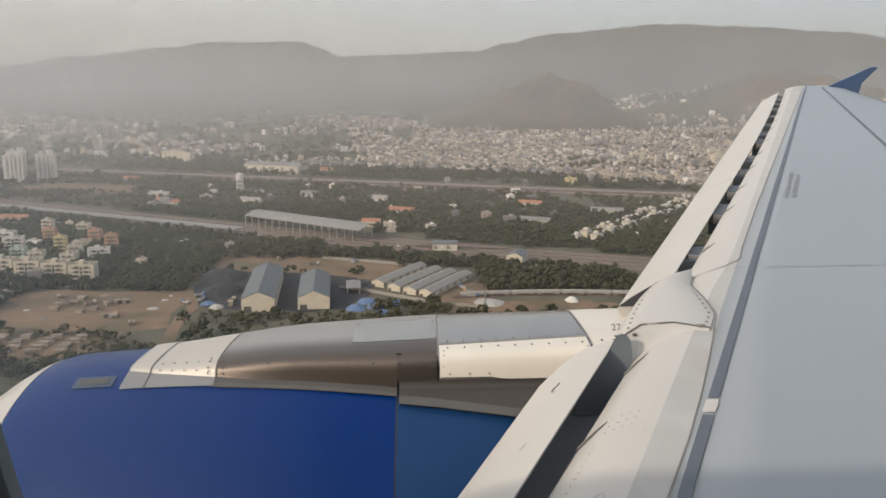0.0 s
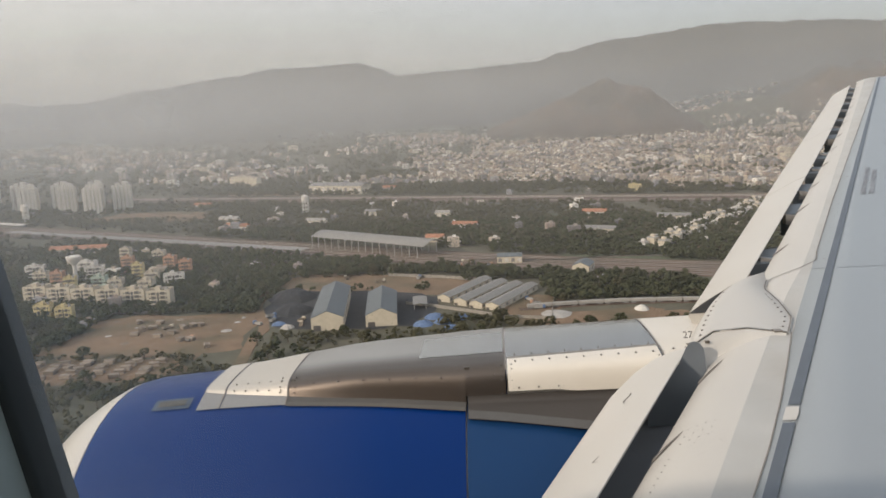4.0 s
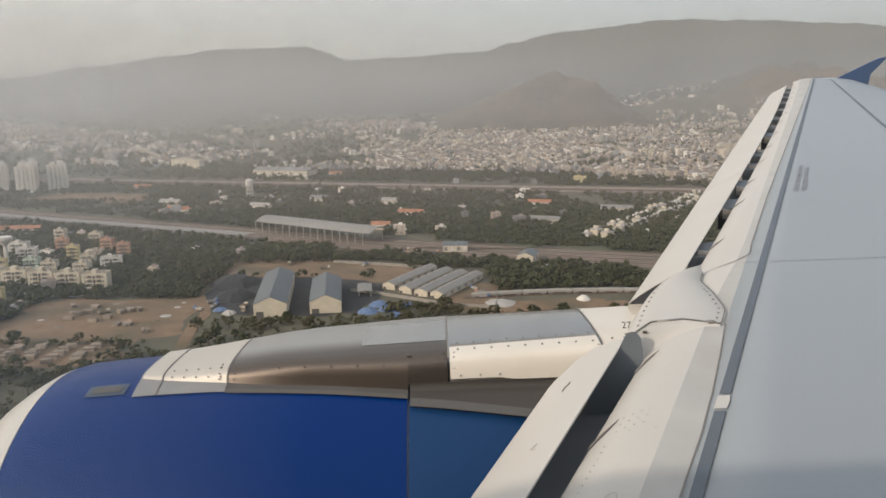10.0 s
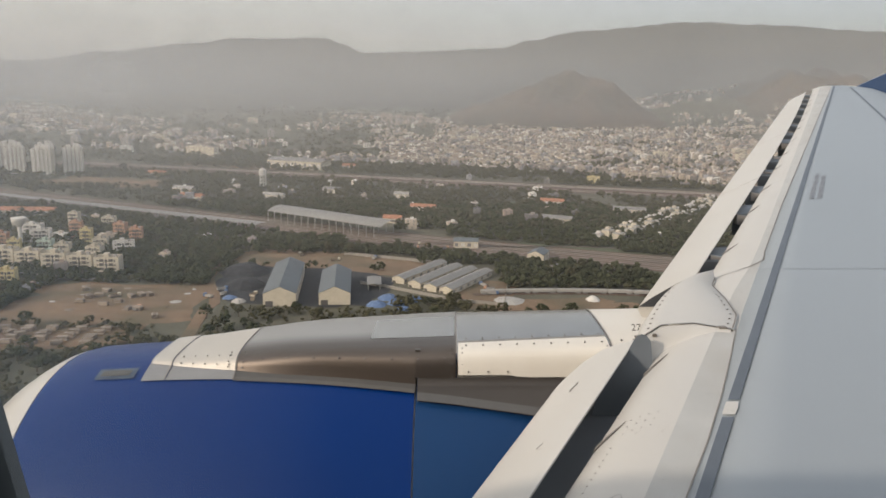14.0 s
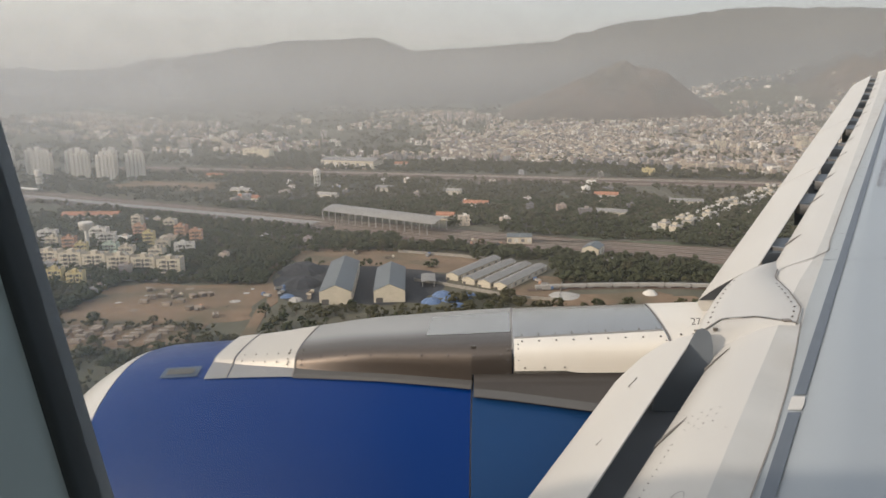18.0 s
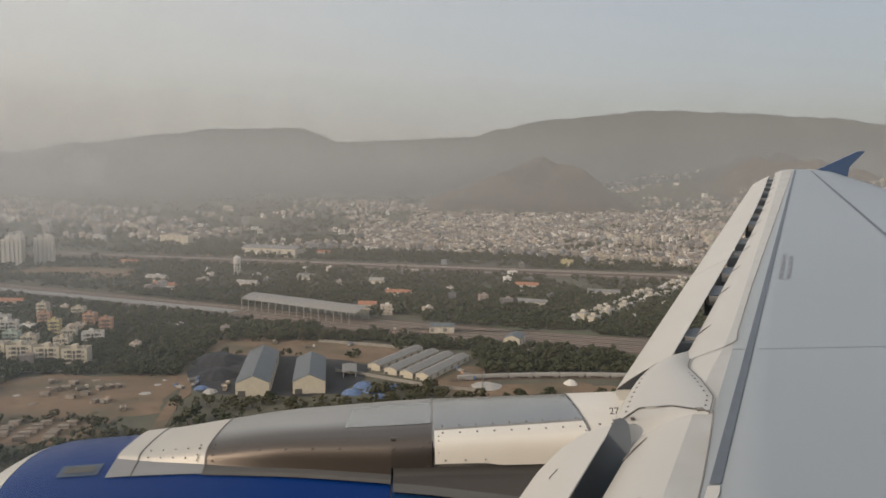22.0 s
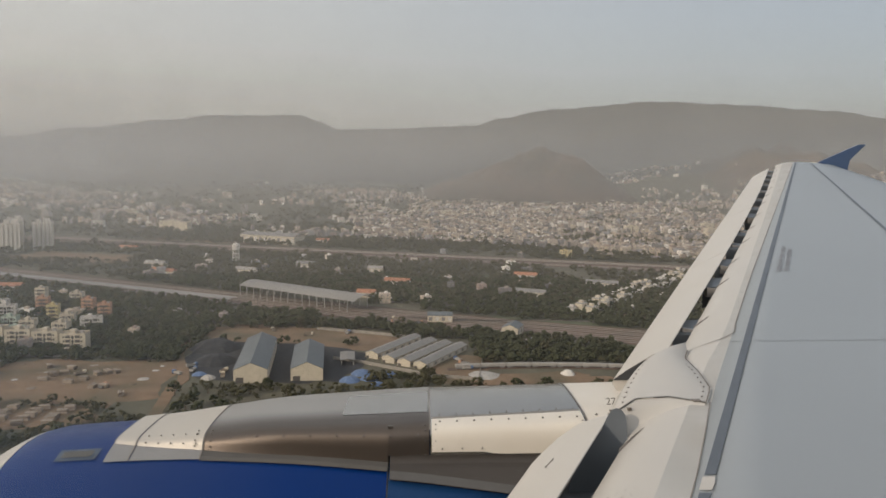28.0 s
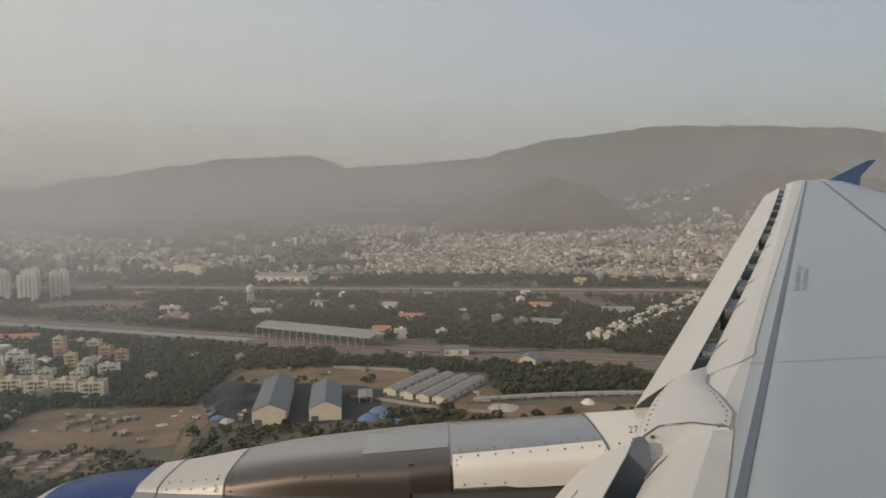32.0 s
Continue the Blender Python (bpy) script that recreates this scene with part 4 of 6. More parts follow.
HILL = mat("forest_hillside", (0.070, 0.066, 0.050), 0.95, vary=0.2, scale=0.012, dirt=(0.045, 0.047, 0.036), dirt_scale=0.004, dirt_amount=0.8)
HILL_RED = mat("reddish_hillside", (0.085, 0.062, 0.045), 0.95, vary=0.25, scale=0.02, dirt=(0.050, 0.048, 0.036), dirt_scale=0.006, dirt_amount=0.9)
EARTH = mat("bare_earth", (0.178, 0.118, 0.072), 0.95, vary=0.22, scale=0.12, dirt=(0.088, 0.078, 0.046), dirt_scale=0.03, dirt_amount=0.9)
MEADOW = mat("green_meadow", (0.088, 0.096, 0.056), 0.95, vary=0.25, scale=0.06, dirt=(0.10, 0.09, 0.05), dirt_scale=0.012, dirt_amount=0.6)
TRACKBED = mat("rail_ballast", (0.115, 0.072, 0.052), 0.9, vary=0.25, scale=0.2, dirt=(0.070, 0.055, 0.040), dirt_scale=0.03, dirt_amount=0.7)
ROAD = mat("dusty_asphalt", (0.125, 0.110, 0.092), 0.9, vary=0.15, scale=0.3, dirt=(0.19, 0.15, 0.11), dirt_scale=0.04, dirt_amount=0.5)
LEAF = leafy("dark_leaves", (0.094, 0.099, 0.056), 0.15)
LEAF_DRY = leafy("dry_season_leaves", (0.120, 0.114, 0.072), 0.15)
LEAF_B = leafy("olive_leaves", (0.116, 0.109, 0.064), 0.15)
BARK = mat("bark", (0.10, 0.075, 0.05), 0.9, vary=0.3, scale=3)
TOWN = palette("town_paints", [(0.42, 0.36, 0.29), (0.52, 0.46, 0.39), (0.26, 0.22, 0.19), (0.66, 0.61, 0.54), (0.33, 0.28, 0.23), (0.19, 0.17, 0.16), (0.45, 0.37, 0.28), (0.29, 0.28, 0.28), (0.32, 0.25, 0.20), (0.15, 0.14, 0.13), (0.36, 0.30, 0.24), (0.22, 0.19, 0.17)])
WINDOW_DARK = mat("dark_window_openings", (0.20, 0.19, 0.18), 0.6, vary=0.2, scale=0.5)
OPENING = mat("deep_balcony_shade", (0.09, 0.082, 0.074), 0.8, vary=0.2, scale=0.5)
CREAM = mat("cream_plaster", (0.50, 0.44, 0.34), 0.85, vary=0.08, scale=0.5, dirt=(0.42, 0.37, 0.29), dirt_scale=0.2, dirt_amount=0.5)
YELLOW = mat("yellow_plaster", (0.52, 0.43, 0.22), 0.85, vary=0.08, scale=0.5, dirt=(0.42, 0.34, 0.18), dirt_scale=0.2, dirt_amount=0.5)
ORANGE = mat("orange_plaster", (0.42, 0.25, 0.16), 0.85, vary=0.08, scale=0.5, dirt=(0.38, 0.22, 0.14), dirt_scale=0.2, dirt_amount=0.4)
MINT = mat("pale_green_plaster", (0.40, 0.46, 0.38), 0.85, vary=0.08, scale=0.5, dirt=(0.34, 0.36, 0.29), dirt_scale=0.2, dirt_amount=0.5)
CONCRETE = mat("weathered_concrete", (0.33, 0.31, 0.28), 0.9, vary=0.12, scale=0.4, dirt=(0.26, 0.24, 0.21), dirt_scale=0.12, dirt_amount=0.6)
WHITEWASH = mat("whitewash", (0.54, 0.51, 0.46), 0.85, vary=0.06, scale=0.4, dirt=(0.5, 0.46, 0.4), dirt_scale=0.15, dirt_amount=0.4)
ROOF_GREY = mat("sheet_metal_roof", (0.215, 0.205, 0.19), 0.65, 0.0, vary=0.1, scale=0.3, dirt=(0.22, 0.2, 0.18), dirt_scale=0.05, dirt_amount=0.6)
ROOF_RED = mat("red_tile_roof", (0.36, 0.17, 0.10), 0.85, vary=0.15, scale=0.4, dirt=(0.24, 0.14, 0.1), dirt_scale=0.1, dirt_amount=0.5)
COAL = mat("coal_heap", (0.03, 0.03, 0.032), 0.9, vary=0.3, scale=0.3)
SLEEPER = mat("weathered_sleepers", (0.22, 0.18, 0.14), 0.9, vary=0.2, scale=0.6, random_ob=0.4)
WALLING = mat("dusty_boundary_wall", (0.27, 0.245, 0.21), 0.9, vary=0.15, scale=0.4)
LIME = mat("pale_mineral_heap", (0.34, 0.32, 0.29), 0.95, vary=0.12, scale=0.2)
ROOF_BLUE = mat("blue_grey_sheet_roof", (0.115, 0.128, 0.135), 0.6, 0.0, vary=0.1, scale=0.3, dirt=(0.085, 0.09, 0.095), dirt_scale=0.05, dirt_amount=0.6)
TARP = mat("blue_tarpaulin", (0.10, 0.15, 0.26), 0.6, vary=0.15, scale=0.5)


def land_z(x, y):
    """The plain lies flat and rises gently towards the hills."""
    r = math.hypot(x, y)
    return 0.0 if r < 1900 else (r - 1900) ** 1.15 * 0.0125


def polar(az, r):
    return r * math.sin(radians(az)), r * math.cos(radians(az))


# one ground sheet out to the horizon
bm = bmesh.new()
RAD = [0, 60, 150, 300, 500, 800, 1200, 1600, 1900, 2200, 2600, 3000, 3400, 3800, 4200, 4700, 6000, 9000]
rows = []
for r in RAD:
    if r == 0:
        rows.append([bm.verts.new((0, 0, 0))] * 73)
        continue
    row = []
    for a in range(0, 360, 5):
        x, y = polar(a, r)
        row.append(bm.verts.new((x, y, land_z(x, y) if y > 0 and r < 4700 else (0 if y <= 0 else land_z(*polar(a, 4700))))))
    rows.append(row + row[:1])
for a, b in zip(rows, rows[1:]):
    for i in range(72):
        f = [a[i], a[i + 1], b[i + 1], b[i]]
        bm.faces.new(list(dict.fromkeys(f)))
ground = part("ground", bm, GROUND)
tagged(ground, "dusty plain of scrub and dry grass", "ground", kind="structure")

# ---- flat translucent sheets that imitate dust haze, thickening from the ground up and thinning out above ----
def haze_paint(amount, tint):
    m = bpy.data.materials.new("haze_sheet_paint")
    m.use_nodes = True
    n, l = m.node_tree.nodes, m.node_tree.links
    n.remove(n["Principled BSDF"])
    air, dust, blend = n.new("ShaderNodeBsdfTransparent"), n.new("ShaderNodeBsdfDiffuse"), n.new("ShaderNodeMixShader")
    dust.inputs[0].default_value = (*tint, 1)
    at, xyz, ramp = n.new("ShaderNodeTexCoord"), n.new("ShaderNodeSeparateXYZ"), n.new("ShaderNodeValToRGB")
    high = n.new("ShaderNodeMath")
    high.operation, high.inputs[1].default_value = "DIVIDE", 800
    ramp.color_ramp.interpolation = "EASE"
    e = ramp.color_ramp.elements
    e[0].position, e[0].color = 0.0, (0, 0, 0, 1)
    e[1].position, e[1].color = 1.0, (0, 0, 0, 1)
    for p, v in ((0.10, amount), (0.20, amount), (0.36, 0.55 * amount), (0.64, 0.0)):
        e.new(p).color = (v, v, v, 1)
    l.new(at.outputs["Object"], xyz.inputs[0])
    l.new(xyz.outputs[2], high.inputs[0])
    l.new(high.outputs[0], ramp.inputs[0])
    # opacity raised towards the sun's side to imitate brighter haze, with soft drifts
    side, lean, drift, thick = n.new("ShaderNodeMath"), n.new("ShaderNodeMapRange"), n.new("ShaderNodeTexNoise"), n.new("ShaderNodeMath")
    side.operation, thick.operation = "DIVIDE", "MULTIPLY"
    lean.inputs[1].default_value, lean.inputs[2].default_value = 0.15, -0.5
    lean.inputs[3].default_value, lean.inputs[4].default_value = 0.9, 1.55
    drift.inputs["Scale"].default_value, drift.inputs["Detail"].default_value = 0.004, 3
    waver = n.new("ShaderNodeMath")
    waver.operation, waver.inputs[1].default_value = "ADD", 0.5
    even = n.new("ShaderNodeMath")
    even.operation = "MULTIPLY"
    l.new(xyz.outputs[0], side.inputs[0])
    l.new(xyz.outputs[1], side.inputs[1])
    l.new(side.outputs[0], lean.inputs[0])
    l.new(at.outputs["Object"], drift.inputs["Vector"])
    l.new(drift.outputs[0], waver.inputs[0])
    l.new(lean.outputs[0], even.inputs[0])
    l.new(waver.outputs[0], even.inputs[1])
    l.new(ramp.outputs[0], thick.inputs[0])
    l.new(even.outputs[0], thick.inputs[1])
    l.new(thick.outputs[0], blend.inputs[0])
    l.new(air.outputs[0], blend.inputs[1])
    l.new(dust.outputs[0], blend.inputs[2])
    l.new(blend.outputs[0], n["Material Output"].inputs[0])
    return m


# haze colour painted warmer on the near sheets, bluer on those before the hills
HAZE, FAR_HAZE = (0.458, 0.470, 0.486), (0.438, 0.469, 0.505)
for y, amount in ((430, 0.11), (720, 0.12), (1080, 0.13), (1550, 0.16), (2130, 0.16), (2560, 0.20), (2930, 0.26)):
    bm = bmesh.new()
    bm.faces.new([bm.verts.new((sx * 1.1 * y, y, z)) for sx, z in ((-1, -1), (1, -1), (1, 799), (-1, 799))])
    tagged(part("haze_veil", bm, haze_paint(amount, HAZE if y < 2500 else FAR_HAZE)), "flat translucent sheet imitating haze over the plain", "haze", kind="structure")

# ---- hills ----
CREST = [(-60, 1.0), (-46, 1.9), (-38, 1.5), (-31, 0.85), (-28, 0.9), (-24, 1.6), (-18, 2.35), (-15.6, 2.75), (-9.2, 2.95), (-8, 2.6), (-6.6, 2.0), (-3.3, 2.15), (3.3, 2.5), (5.5, 3.15), (9, 3.8), (16.5, 4.4), (22, 4.2), (27, 3.8), (33, 3.0), (45, 2.2), (60, 1.5)]


def crest(az):
    for (a0, e0), (a1, e1) in zip(CREST, CREST[1:]):
        if az <= a1:
            f = (az - a0) / (a1 - a0)
            f = f * f * (3 - 2 * f)
            return e0 + (e1 - e0) * f
    return CREST[-1][1]


def ridge_mesh():
    bm = bmesh.new()
    na, nr = 300, 34
    grid = []
    for i in range(na + 1):
        az = -58 + 116 * i / na
        col = []
        for j in range(nr + 1):
            f = j / nr
            r = 2950 + 1930 * f
            x, y = polar(az, r)
            peak = 140 + math.tan(radians(crest(az))) * 4262
            base = land_z(x, y)
            up = min(1.0, f / 0.68)
            prof = up ** 1.25 if f < 0.68 else 1 - 0.6 * ((f - 0.68) / 0.32) ** 1.5
            gully = noise.fractal(Vector((x / 420, y / 900, 0)), 1.0, 2.0, 5) * 32 * math.sin(math.pi * min(1, up)) * (0.35 if f > 0.55 else 1.0)
            fine = noise.noise(Vector((x / 60, y / 60, 4))) * 5 + noise.noise(Vector((x / 22, y / 22, 9))) * 2.5
            col.append(bm.verts.new((x, y, base - 6 + (peak - base) * prof + gully + fine * (0.4 + up))))
        grid.append(col)
    for a, b in zip(grid, grid[1:]):
        for j in range(nr):
            bm.faces.new((a[j], b[j], b[j + 1], a[j + 1]))
    return bm


ridge = part("ridge", ridge_mesh(), HILL, smooth=True)
tagged(ridge, "long hazy forested ridge beyond the town", "hill", kind="structure")


# bearing, distance, top, half width, half depth, seed, skew
KNOLLS = [(7.2, 2480, 165, 420, 300, 3.1, 0.15), (-17.5, 2950, 92, 380, 190, 7.7, 0.0), (25.0, 2900, 190, 620, 420, 5.2, 0.0), (17.5, 2800, 112, 560, 420, 2.4, 0.0)]


def knoll_z(x, y, az, r, top, half_w, half_d, seed, skew):
    cx, cy = polar(az, r)
    u, v = (x - cx) / half_w, (y - cy) / half_d
    d = math.hypot(u, v)
    b = land_z(x, y) - 4
    w = noise.fractal(Vector((x / 150 + seed, y / 150, seed)), 1.0, 2.0, 5)
    # gullies run down from the top
    a = math.atan2(v, u)
    gully = abs(noise.noise(Vector((2.6 * math.cos(a) + seed, 2.6 * math.sin(a), 0.6 * d)))) * min(1.0, 1.5 * d)
    d2 = math.hypot(u - skew * max(0, 1 - d), v)
    h = max(0.0, 1 - d2 ** 2.0) ** 1.9 * (0.97 + 0.18 * w - 0.22 * gully) + 0.10 * w * max(0, 1 - d)
    return b + max(0.0, h) * (top - b) + 2.4 * noise.noise(Vector((x / 13, y / 13, seed))) * min(1, 4 * max(0, h))


def knoll(spec, material, label):
    bm = bmesh.new()
    cx, cy = polar(spec[0], spec[1])
    n = 90
    grid = []
    for i in range(n + 1):
        xy = [(cx + (2 * i / n - 1) * spec[3], cy + (2 * j / n - 1) * spec[4]) for j in range(n + 1)]
        grid.append([bm.verts.new((x, y, knoll_z(x, y, *spec))) for x, y in xy])
    for a, b in zip(grid, grid[1:]):
        for j in range(n):
            bm.faces.new((a[j], b[j], b[j + 1], a[j + 1]))
    return tagged(part("hill", bm, material, smooth=True), label, "hill", kind="structure")


knoll(KNOLLS[0], HILL_RED, "reddish conical hill with bare slopes")
HILL_WOOD = mat("wooded_hillside", (0.075, 0.072, 0.05), 0.95, vary=0.2, scale=0.03, dirt=(0.05, 0.052, 0.038), dirt_scale=0.01, dirt_amount=0.8)
knoll(KNOLLS[1], HILL_WOOD, "low dark wooded hill behind houses")
knoll(KNOLLS[2], HILL_RED, "brown hill rising out of the town")
knoll(KNOLLS[3], HILL_WOOD, "low saddle covered with houses")


# ---- fields, roads and tracks ----
def patch(name, cx, cy, hx, hy, material, label, turn=0.0, up=0.12, seed=0, wob=0.16, n=40, category="field"):
    bm = bmesh.new()
    ring_v = []
    c, s = math.cos(radians(turn)), math.sin(radians(turn))
    for i in range(n):
        a = 2 * math.pi * i / n
        k = 1 + wob * noise.fractal(Vector((2.2 * math.cos(a) + seed, 2.2 * math.sin(a), seed)), 1.0, 2.0, 3)
        u, v = math.copysign(abs(math.cos(a)) ** 0.6, math.cos(a)) * hx * k, math.copysign(abs(math.sin(a)) ** 0.6, math.sin(a)) * hy * k
        x, y = cx + c * u - s * v, cy + s * u + c * v
        ring_v.append(bm.verts.new((x, y, land_z(x, y) + up)))
    bm.faces.new(ring_v)
    return tagged(part(name, bm, material), label, category, kind="structure")


def strip(name, pts, width, material, label, up=0.2, category="road", thick=0.25):
    """A raised band along a line."""
    bm = bmesh.new()
    secs = []
    for i, p in enumerate(pts):
        a, b = pts[max(0, i - 1)], pts[min(len(pts) - 1, i + 1)]
        d = Vector((b[0] - a[0], b[1] - a[1], 0)).normalized()
        nrm = Vector((-d.y, d.x, 0)) * width / 2
        o = Vector((p[0], p[1], land_z(*p) + up))
        secs.append([o - nrm - Vector((0, 0, thick)), o - nrm, o + nrm, o + nrm - Vector((0, 0, thick))])
    bm.free()
    return tagged(part(name, loft(secs), material), label, category, kind="structure")


patch("field", -215, 462, 60, 50, EARTH, "bare brown yard with dry tufts", 8, seed=1, wob=0.3)
patch("field", -95, 586, 80, 32, EARTH, "orange earth works yard", -14, seed=2)
patch("field", 26, 506, 18, 30, EARTH, "bare earth strip beside low sheds", -20, up=0.14, seed=3)
patch("field", -225, 393, 50, 20, EARTH, "brown yard littered with timber", 4, up=0.14, seed=4)
patch("field", 105, 640, 70, 40, MEADOW, "green meadow between trees", 0, seed=5, wob=0.35)
patch("field", 190, 560, 60, 34, MEADOW, "green pasture", 0, seed=6, wob=0.3)
patch("field", -460, 1012, 82, 44, EARTH, "pale earth lot beside the railway", -12, seed=7)
patch("field", 40, 880, 90, 40, MEADOW, "green scrub clearing", 0, seed=8, wob=0.4)
patch("field", -330, 1240, 130, 30, EARTH, "reddish open ground", -12, up=0.1, seed=12, wob=0.3)
patch("field", 290, 800, 80, 50, MEADOW, "green pasture", 0, seed=13, wob=0.4)
patch("field", 70, 470, 60, 22, EARTH, "dusty ground beside the curved siding", 4, up=0.16, seed=16, wob=0.4)
patch("field", 205, 690, 26, 14, EARTH, "worn brown ground beside the houses", 20, up=0.2, seed=17, wob=0.4)
patch("coal_yard", -100, 512, 62, 48, COAL, "black coal stained yard", -10, up=0.2, seed=9, category="yard")


def main_line(x):
    return 700 - 0.44 * (x + 100) + 0.0003 * max(0.0, x + 100) ** 2


def far_line(x):
    return 1085 - 0.22 * x


LINE_X = [-900 + 40 * i for i in range(31)]
strip("railway", [(x, main_line(x) + 2) for x in LINE_X], 58, TRACKBED, "wide brown ballast of the railway lines", category="railway")
for k in (-22, -16, -8, -2, 6, 12, 20, 26):
    strip("rail_track", [(x, main_line(x) + k) for x in LINE_X], 0.9, WALLING, "railway track on ballast", up=0.42, category="railway", thick=0.2)
FAR_X = range(-640, 480, 40)
strip("railway", [(x, far_line(x)) for x in FAR_X], 74, TRACKBED, "far railway lines below the town", category="railway")
for k in (-28, -18, 8, 14, 20, 26):
    strip("rail_track", [(x, far_line(x) + k) for x in FAR_X], 1.5, WALLING, "pale railway track", up=0.45, category="railway")
strip("dirt_road", [(-187 + 34 * i / 8 + 5 * math.sin(i), 628 - 163 * i / 8) for i in range(9)] + [(-150 + 2 * i, 450 - 14 * i) for i in range(6)], 7, EARTH, "curving dirt road beside the yard", up=0.25)
strip("street", [(-430 + 16 * i, 572 - 2.6 * i) for i in range(15)], 6, ROAD, "narrow colony street", up=0.2)
strip("street", [(-420 + 14 * i, 690 - 6 * i) for i in range(14)], 5, ROAD, "narrow colony street", up=0.22)
strip("street", [(-40 + 20 * i, 660 + 4 * math.sin(i)) for i in range(12)], 6, ROAD, "tree-lined lane beside the railway", up=0.2)

CLEAR = [(-215, 462, 54, 44), (-95, 586, 70, 24), (26, 506, 14, 26), (-225, 393, 44, 16), (105, 640, 40, 20), (190, 560, 40, 20), (-460, 1012, 78, 38), (-100, 508, 64, 52), (-6, 535, 42, 50), (70, 478, 60, 20), (-155, 470, 12, 70), (-112, 735, 60, 40)]


# ---- houses ----
def window_row(parent, x0, x1, y, z, n, w, h, face=-1):
    for i in range(n):
        bm = bmesh.new()
        cx = x0 + (x1 - x0) * (i + 0.5) / n
        box(bm, cx - w / 2, cx + w / 2, y - 0.06 if face < 0 else y - 0.10, y + 0.10 if face < 0 else y + 0.06, z, z + h)
        part("window", bm, WINDOW_DARK, parent)


def flat_block(w, d, storeys, wall, label, balconies=True, top="tank"):
    """A low block of flats: body, slab edges, balconies, windows on four sides, parapet, stair head, tank."""
    root = new("apartment_block")
    h = 3.1 * storeys
    bm = bmesh.new()
    box(bm, -w / 2, w / 2, -d / 2, d / 2, -0.3, h)
    part("wall", bm, wall, root)
    bm = bmesh.new()
    for s in range(1, storeys + 1):
        box(bm, -w / 2 - 0.12, w / 2 + 0.12, -d / 2 - 0.12, d / 2 + 0.12, 3.1 * s - 0.18, 3.1 * s)
    part("slab_edge", bm, wall, root)
    bm = bmesh.new()
    for a in ((-w / 2, w / 2, -d / 2, -d / 2 + 0.25), (-w / 2, w / 2, d / 2 - 0.25, d / 2), (-w / 2, -w / 2 + 0.25, -d / 2 + 0.25, d / 2 - 0.25), (w / 2 - 0.25, w / 2, -d / 2 + 0.25, d / 2 - 0.25)):
        box(bm, *a, h + 0.004, h + 1.0)
    part("parapet", bm, wall, root)
    bm = bmesh.new()
    box(bm, -0.18 * w, 0.02 * w, -0.1 * d, 0.35 * d, h + 0.004, h + 2.6)
    part("stair_head", bm, wall, root)
    bm = bmesh.new()
    box(bm, -0.5, 0.5, -d / 2 - 0.08, -d / 2 + 0.1, 1.0, h - 0.5)
    part("stair_window", bm, OPENING, root)
    bm = bmesh.new()
    box(bm, 0.2 * w, 0.32 * w, 0, 0.25 * d, h + 0.004, h + 1.7)
    part("water_tank", bm, WINDOW_DARK if top == "dark" else CONCRETE, root)
    nb = 2
    for s in range(storeys):
        z = 3.1 * s + 0.9
        if balconies:
            # two bays, each with a dark panel imitating a shaded recess behind a solid balcony, and small windows
            # beside it
            for i in range(nb):
                cx = -w / 2 + w * (i + 0.5) / nb + 0.06 * w * (1 - 2 * i)
                bw = 0.095 * w
                bm = bmesh.new()
                box(bm, cx - bw, cx + bw, -d / 2 - 0.05, -d / 2 + 0.1, 3.1 * s + 0.2, 3.1 * s + 2.75)
                part("loggia", bm, OPENING, root)
                bm = bmesh.new()
                box(bm, cx - bw - 0.15, cx + bw + 0.15, -d / 2 - 1.2, -d / 2 - 0.26, 3.1 * s + 0.02, 3.1 * s + 0.16)
                box(bm, cx - bw - 0.15, cx + bw + 0.15, -d / 2 - 1.2, -d / 2 - 1.1, 3.1 * s + 0.17, 3.1 * s + 1.05)
                part("balcony", bm, wall, root)
                for q in (-1, 1):
                    bm = bmesh.new()
                    x = cx + q * (bw + 1.1)
                    box(bm, x - 0.5, x + 0.5, -d / 2 - 0.06, -d / 2 + 0.1, z, z + 1.3)
                    part("window", bm, OPENING, root)
        else:
            window_row(root, -w / 2 + 0.6, w / 2 - 0.6, -d / 2, z, 5, 1.3, 1.45)
        for i in range(2):
            bm = bmesh.new()
            yy = -d / 2 + d * (i + 0.5) / 2
            box(bm, -w / 2 - 0.06, -w / 2 + 0.1, yy - 0.7, yy + 0.7, z, z + 1.4)
            part("window", bm, OPENING if balconies else WINDOW_DARK, root)
    tagged(root, label, "building")
    return root


def put(ob, x, y, turn, z=None):
    ob.matrix_world = pose(x, y, land_z(x, y) if z is None else z, 0, 0, turn)
    return ob


def again(ob, x, y, turn):
    return copy_thing(ob, pose(x, y, land_z(x, y), 0, 0, turn))


# row of six alike flats beside the lane, and scattered ones
first = put(flat_block(17, 11, 4, CREAM, "four-storey cream block of flats beside a lane"), -352, 556, 6)
first["group"] = "row of flats"
for i in range(1, 6):
    again(first, -352 + 21.5 * i, 556 - 4.6 * i, 6)
flats_y = put(flat_block(11, 9, 3, YELLOW, "three-storey yellow block of flats among trees"), -300, 502, 14)
flats_y["group"] = "yellow flats"
for x, y, a in ((-320, 510, 10), (-342, 500, 16)):
    again(flats_y, x, y, a)
